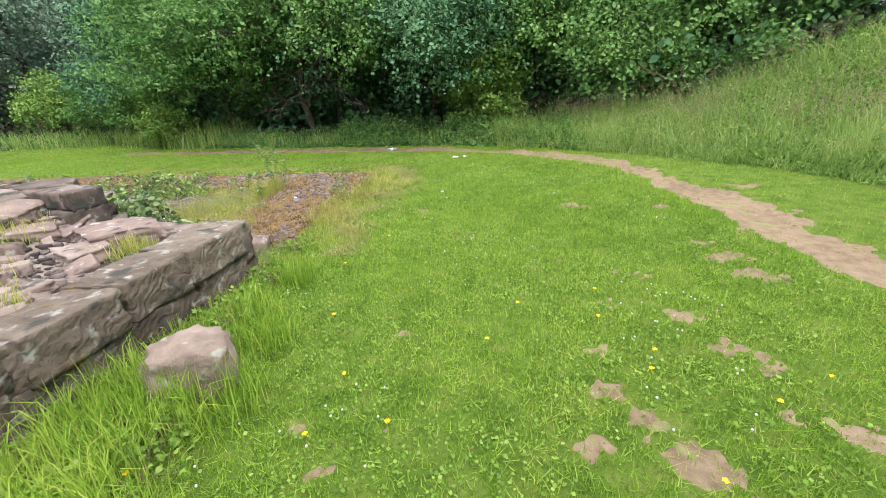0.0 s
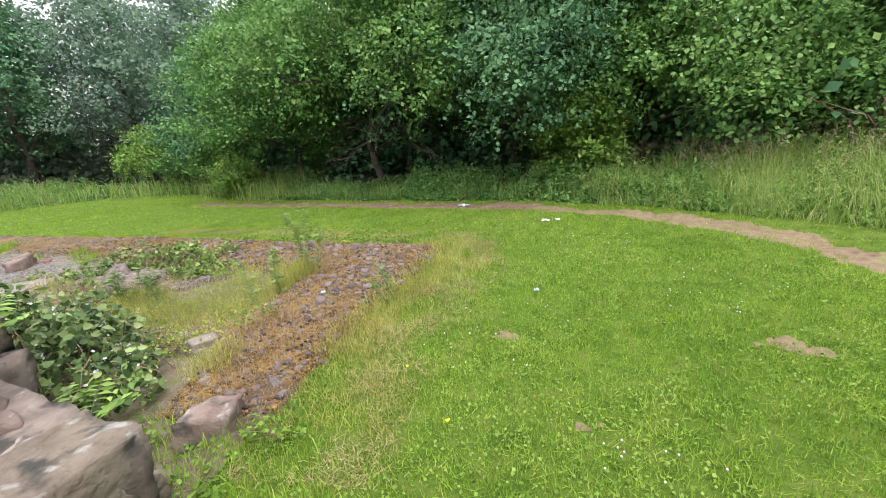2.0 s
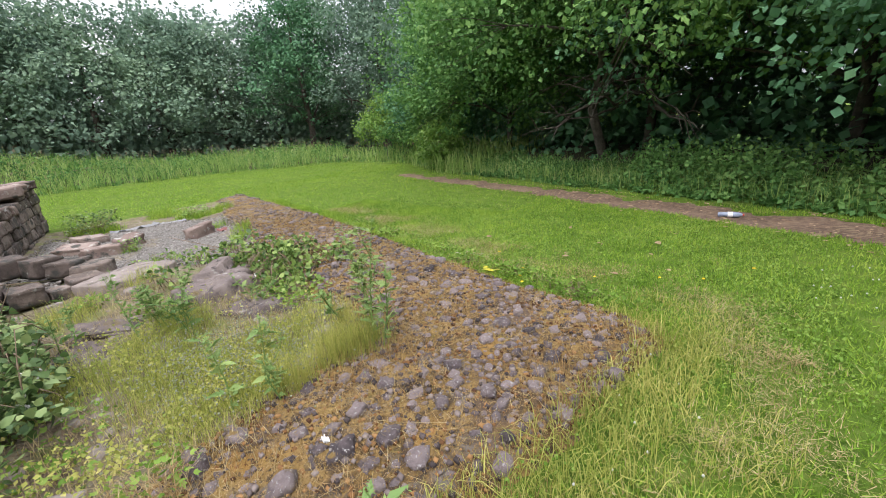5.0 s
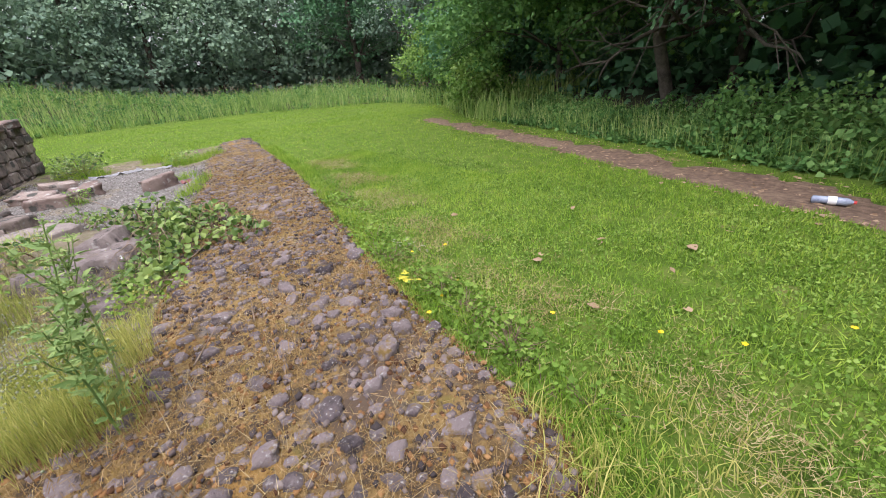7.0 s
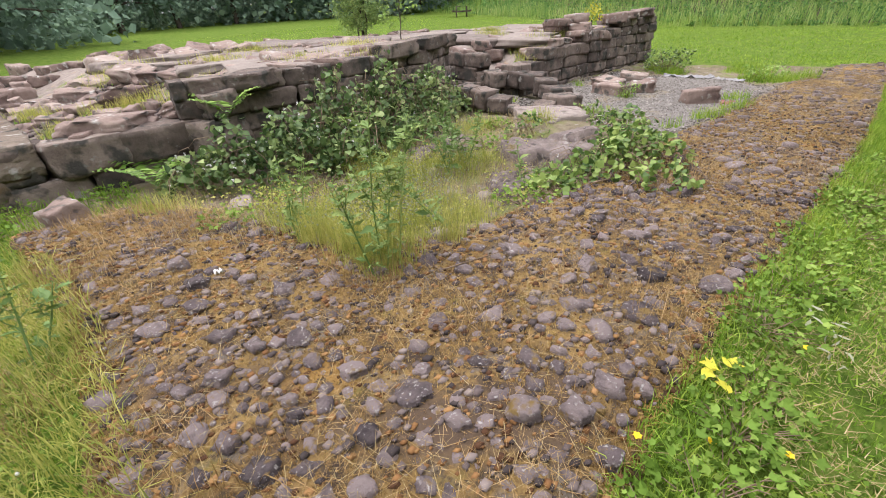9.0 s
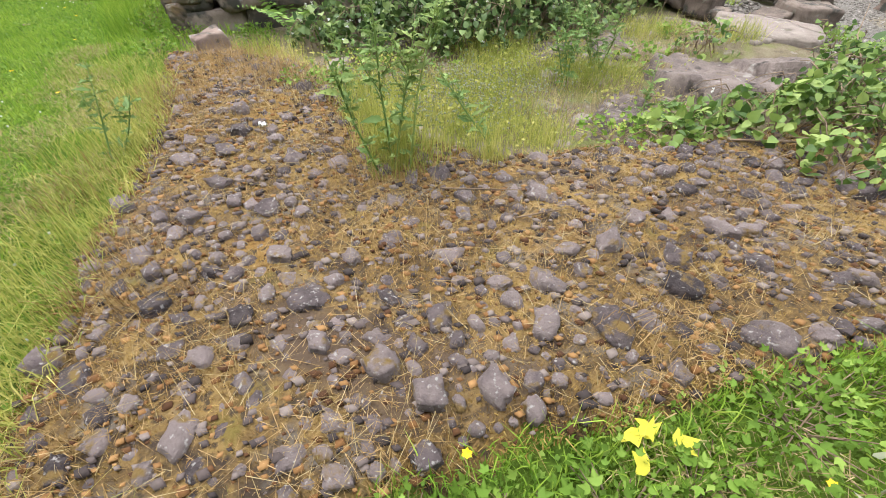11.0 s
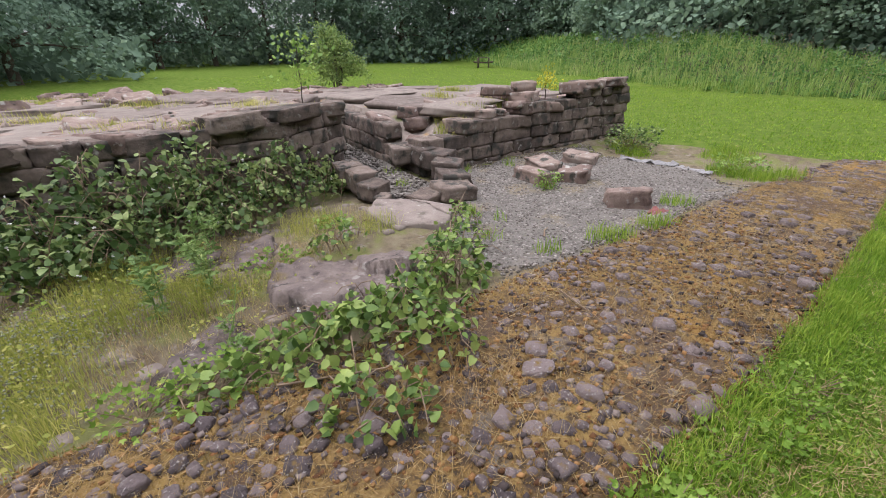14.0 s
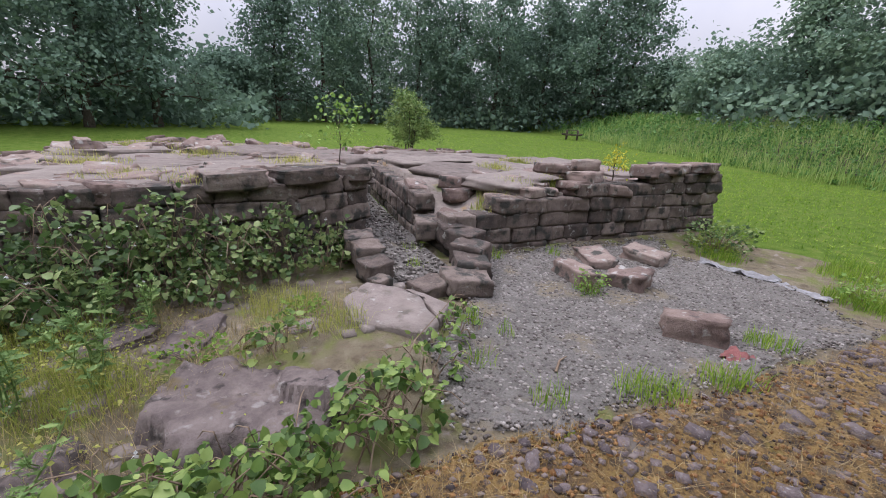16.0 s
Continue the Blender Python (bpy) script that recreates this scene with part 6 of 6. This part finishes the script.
for u, w in zip(U, V):
    s = rng.uniform(0.006, 0.02)
    chips.append((CH[int(w * 1e4) % 20] * s * np.array([1, 1, 0.7]) + np.array([-7.35 - 2.0 * w ** 1.15 + u * 1.1, 5.7 - 9.6 * w - 0.2 * u, -0.02 + 0.36 * min(w * 1.7, 1.0) + 0.012]), [CQ]))
stuff("gravel_chips", "loose grey gravel chips", "gravel", chips, M_CHIP)

# ---- small things ----
def flower(x, y, seed):
    t = thing("buttercup", x, y, z_at(x, y), "small bright yellow buttercup in the grass", "flower", "yellow flowers in the lawn")
    h = 0.05 + 0.04 * ((seed * 37) % 10) / 10
    v, p = tube([(0, 0, 0), (0.004, 0, h)], [0.0015, 0.001], 4)
    stalk = part("stem", mesh_of("stem", v, p, M_BLADE), t)
    c = np.repeat([[0.004, 0, h]], 6, 0)
    a = np.arange(6) * 1.047
    v, p = leaves(np.random.default_rng(seed), c, 0.017, np.stack([np.cos(a), np.sin(a), 0 * a + 0.25], 1), 0.05, 0.5)
    part("petal_cup", mesh_of("petal_cup", v, p, M_YELLOW), stalk, "bright yellow petals")


FLOWERS = [(-0.57, 1.5), (-0.17, 1.53), (-1.3, 1.3), (1.27, 1.87), (1.35, 2.01), (1.75, 1.57), (1.22, 1.15), (0.38, 2.18), (0.65, 2.64), (1.29, 2.85), (-0.48, 1.95), (2.13, 1.72), (1.17, 2.44), (-0.83, 3.57), (-2.46, 8.48), (-2.61, 8.69), (-2.7, 8.9), (-1.5, 9.2), (-2.0, 9.0), (-1.2, 9.4), (-0.9, 9.9), (-3.2, 9.2), (-3.3, 8.95), (-0.9, 4.9), (-0.5, 4.3), (-0.7, 2.6)]
for k, (x, y) in enumerate(FLOWERS):
    flower(x, y, k)


def fallen_leaf(x, y, s, seed, label, mat, width=0.42, lift=0.03, shape="ovate"):
    rng = np.random.default_rng(seed)
    v, p = leaves(rng, np.zeros((1, 3)), s, None, 1.0, width, shape)
    v[:, 2] = np.clip(v[:, 2] * 0.3, 0.0, 0.03) + rng.uniform(0, 0.006, len(v))
    ob = new("fallen_leaf", mesh_of("fallen_leaf", v, p, mat))
    ob.matrix_basis = pose(x, y, z_at(x, y) + lift)
    tagged(ob, label, "leaf", "fallen leaves on the lawn")


DL = "curled pale brown dead leaf on the lawn"
for k, (x, y, s) in enumerate([(-2.36, 10.07, 0.13), (-2.42, 10.12, 0.11), (-1.8, 10.04, 0.13), (-1.88, 10.49, 0.14), (-3.74, 9.78, 0.12), (-2.53, 9.58, 0.11), (-2.6, 9.62, 0.09), (-2.4, 9.88, 0.1), (-1.89, 9.3, 0.12), (-1.75, 10.9, 0.12), (-1.5, 9.6, 0.09), (-3.0, 10.6, 0.1)]):
    fallen_leaf(x, y, s * 0.75, k, DL, M_DEADLEAF)
for k, (x, y, s) in enumerate([(-2.95, 8.66, 0.09), (-3.0, 8.7, 0.08), (-2.89, 8.72, 0.08), (-2.92, 8.61, 0.08), (-2.98, 8.63, 0.07)]):
    fallen_leaf(x, y, s, 40 + k, "yellow maple leaf at the paving edge", M_YLEAF, 0.5, 0.06, "lobed")
rng = np.random.default_rng(8)
for k in range(16):
    fallen_leaf(-3.38 + rng.normal(0, 0.12), 9.03 + rng.normal(0, 0.035), 0.07, 60 + k, "narrow wilted pale green leaf on the grass", M_PALE, 0.14, 0.045)
x, y = scatter(rng, 5500, -12, 2.6, 10.5, 16.2, lambda x, y: litter_cover(x, y) > -0.2)
z = height(x, y)
lv, lp = leaves(rng, np.stack([x, y, z + 0.015], 1), rng.uniform(0.03, 0.08, len(x)), None, 1.0, 0.4)
lv[:, 2] = np.repeat(z, 4) + 0.012 + (lv[:, 2] - np.repeat(z, 4)) * 0.25
stuff("leaf_litter", "brown dead leaves along the foot of the trees", "dead leaves", [(lv, lp)], M_DEADLEAF)

M_PLASTIC = material("clear_bottle_plastic", [(0.3, (0.16, 0.19, 0.27)), (0.7, (0.36, 0.41, 0.5))], 20, 0.15, 0.2, 60, spec=0.6)
M_LABEL = material("white_label", [(0.3, (0.7, 0.7, 0.7)), (0.7, (0.8, 0.8, 0.8))], 20, 0.5, 0)
M_REDCAP = material("red_plastic", [(0.3, (0.4, 0.04, 0.04)), (0.7, (0.5, 0.06, 0.05))], 20, 0.4, 0)
M_REDRAG = material("faded_red_rag", [(0.3, (0.16, 0.06, 0.055)), (0.7, (0.27, 0.11, 0.1))], 20, 0.9, 0.5, 80)
M_BLUE = material("blue_wrapper", [(0.3, (0.3, 0.42, 0.6)), (0.7, (0.6, 0.68, 0.8))], 30, 0.4, 0)
M_MEMBRANE = material("weathered_sheeting", [(0.3, (0.17, 0.17, 0.17)), (0.7, (0.33, 0.33, 0.34))], 12, 0.6, 0.4, 50)
bottle = thing("plastic_bottle", -1.4, 12.12, z_at(-1.4, 12.12) + 0.05, "discarded crushed plastic bottle on leaf litter", "bottle", rz=15)
for nm, m, pts, rad in (("body", M_PLASTIC, [(-0.14, 0, 0), (-0.13, 0, 0), (-0.05, 0, 0.004), (0.03, 0, 0), (0.1, 0, 0), (0.14, 0, 0)], [0.02, 0.036, 0.033, 0.037, 0.034, 0.014]), ("label", M_LABEL, [(-0.03, 0, 0.002), (0.03, 0, 0.001)], [0.0375, 0.039]), ("cap", M_REDCAP, [(0.138, 0, 0), (0.14, 0, 0), (0.16, 0, 0), (0.161, 0, 0)], [0.002, 0.016, 0.016, 0.002])):
    v, p = tube(pts, rad, 12)
    shell = part(nm, mesh_of(nm, v, p, m, True), bottle if nm == "body" else shell)


def crumpled(name, label, x, y, sx, sy, mat, seed, lift=0.03, rz=0.0, n=9, category="litter"):
    rng = np.random.default_rng(seed)
    u = np.linspace(-1, 1, n)
    U, V = np.meshgrid(u, u)
    Z = np.abs(rng.normal(0, 0.5, U.shape)) * lift + 0.012
    X, Y = U * sx + rng.normal(0, sx * 0.06, U.shape), V * sy + rng.normal(0, sy * 0.06, U.shape)
    lo = np.stack([X.ravel(), Y.ravel(), Z.ravel() - 0.004], 1)
    hi = lo + np.array([0, 0, 0.004])
    i = (np.arange(n - 1)[:, None] * n + np.arange(n - 1)[None]).ravel()
    q = np.stack([i, i + 1, i + n + 1, i + n], 1)
    ob = new(name, mesh_of(name, np.concatenate([hi, lo]), np.concatenate([q, q[:, ::-1] + n * n]), mat))
    ob.matrix_basis = pose(x, y, z_at(x, y) + 0.02, 0, 0, rz)
    tagged(ob, label, category)


crumpled("wrapper", "small pale blue wrapper dropped on the lawn", 0.09, 6.44, 0.025, 0.018, M_BLUE, 1)
crumpled("tissue", "scrap of white tissue on the lawn", 0.4, 9.94, 0.07, 0.03, M_LABEL, 2)
crumpled("tissue", "scrap of white tissue on the lawn", 0.62, 10.0, 0.04, 0.025, M_LABEL, 3)
crumpled("tissue", "small white scrap lying on the cobbles", -2.21, 6.24, 0.025, 0.012, M_LABEL, 4)
crumpled("rag", "faded red rag on the gravel", -8.62, 8.17, 0.13, 0.09, M_REDRAG, 5, 0.05)
crumpled("sheeting", "torn grey sheeting along the gravel edge", -10.97, 7.3, 0.09, 0.42, M_MEMBRANE, 6, 0.05, 4, 14)
crumpled("sheeting", "torn grey sheeting along the gravel edge", -10.92, 7.95, 0.07, 0.26, M_MEMBRANE, 7, 0.04, -8, 12)


def stick(pts, r, label):
    x0, y0 = pts[0][0], pts[0][1]
    b0 = z_at(x0, y0)
    v, p = tube([(x - x0, y - y0, z_at(x, y) - b0 + h) for x, y, h in pts], [r * (1 - 0.6 * i / (len(pts) - 1)) for i in range(len(pts))], 6)
    ob = new("stick", mesh_of("stick", v, p, M_TWIG, True))
    ob.matrix_basis = pose(x0, y0, b0)
    tagged(ob, label, "stick", "fallen sticks")


stick([(-7.3, 7.55, 0.05), (-7.42, 7.48, 0.06), (-7.52, 7.46, 0.05)], 0.011, "short dark stick lying on gravel")
stick([(-5.9, 7.6, 0.12), (-6.4, 7.15, 0.3), (-6.9, 6.9, 0.4)], 0.006, "thin brown stem arching over gravel")
stick([(-4.6, 7.6, 0.06), (-5.0, 7.95, 0.1), (-5.35, 8.0, 0.14)], 0.007, "dry brown stem lying across the cobbles")
stick([(-6.3, 8.2, 0.06), (-6.0, 8.9, 0.06)], 0.005, "dry straw stalk on the cobbles")
stick([(-3.1, 7.7, 0.06), (-3.35, 7.75, 0.06)], 0.005, "dry straw stalk on the cobbles")
stick([(-2.9, 7.35, 0.06), (-3.25, 7.55, 0.07)], 0.005, "dry straw stalk on the cobbles")
# bare dead branches above the bank
dead = thing("dead_branch", 6.6, 11.4, z_at(6.6, 11.4), "bare pale dead branches on the bank", "branch")
rng = np.random.default_rng(5)
dw = []
for k in range(9):
    a = Vector((0, 0, 0))
    b_ = Vector((rng.normal(0, 0.7), rng.normal(0, 0.4), rng.uniform(0.6, 1.3)))
    c = b_ + Vector((rng.normal(0, 0.5), rng.normal(0, 0.3), rng.uniform(0.0, 0.4)))
    dw.append(tube([a, a.lerp(b_, 0.5) + Vector((0, 0, 0.1)), b_, c], [0.025, 0.02, 0.012, 0.004], 5))
v, p = joined(dw)
part("twigs", mesh_of("twigs", v, p, M_TWIG, True), dead)
# picnic bench far off
M_BENCH = material("dark_bench_timber", [(0.3, (0.07, 0.055, 0.045)), (0.7, (0.14, 0.11, 0.09))], 8, 0.85, 0.4, 40)
bx, by = -33.5, -13.0
bench = thing("picnic_bench", bx, by, z_at(bx, by), "dark timber picnic bench on the far lawn", "bench", rz=35)


def board(hx, hy, hz, name, x, y, z, ry=0.0):
    part(name, mesh_of(name, cube_grid(1)[0] * np.array([hx, hy, hz]), cube_grid(1)[1], M_BENCH), bench, "", pose(x, y, z, 0, ry, 0))


for k in range(4):
    board(0.9, 0.085, 0.02, "tabletop_board", 0, -0.29 + 0.19 * k, 0.74)
for s in (-1, 1):
    board(0.9, 0.12, 0.02, "seat", 0, 0.68 * s, 0.44)
    board(0.04, 0.75, 0.045, "seat_beam", 0.6 * s, 0, 0.38)
    for u in (-1, 1):
        board(0.045, 0.045, 0.38, "leg", 0.65 * s, 0.42 * u, 0.36)
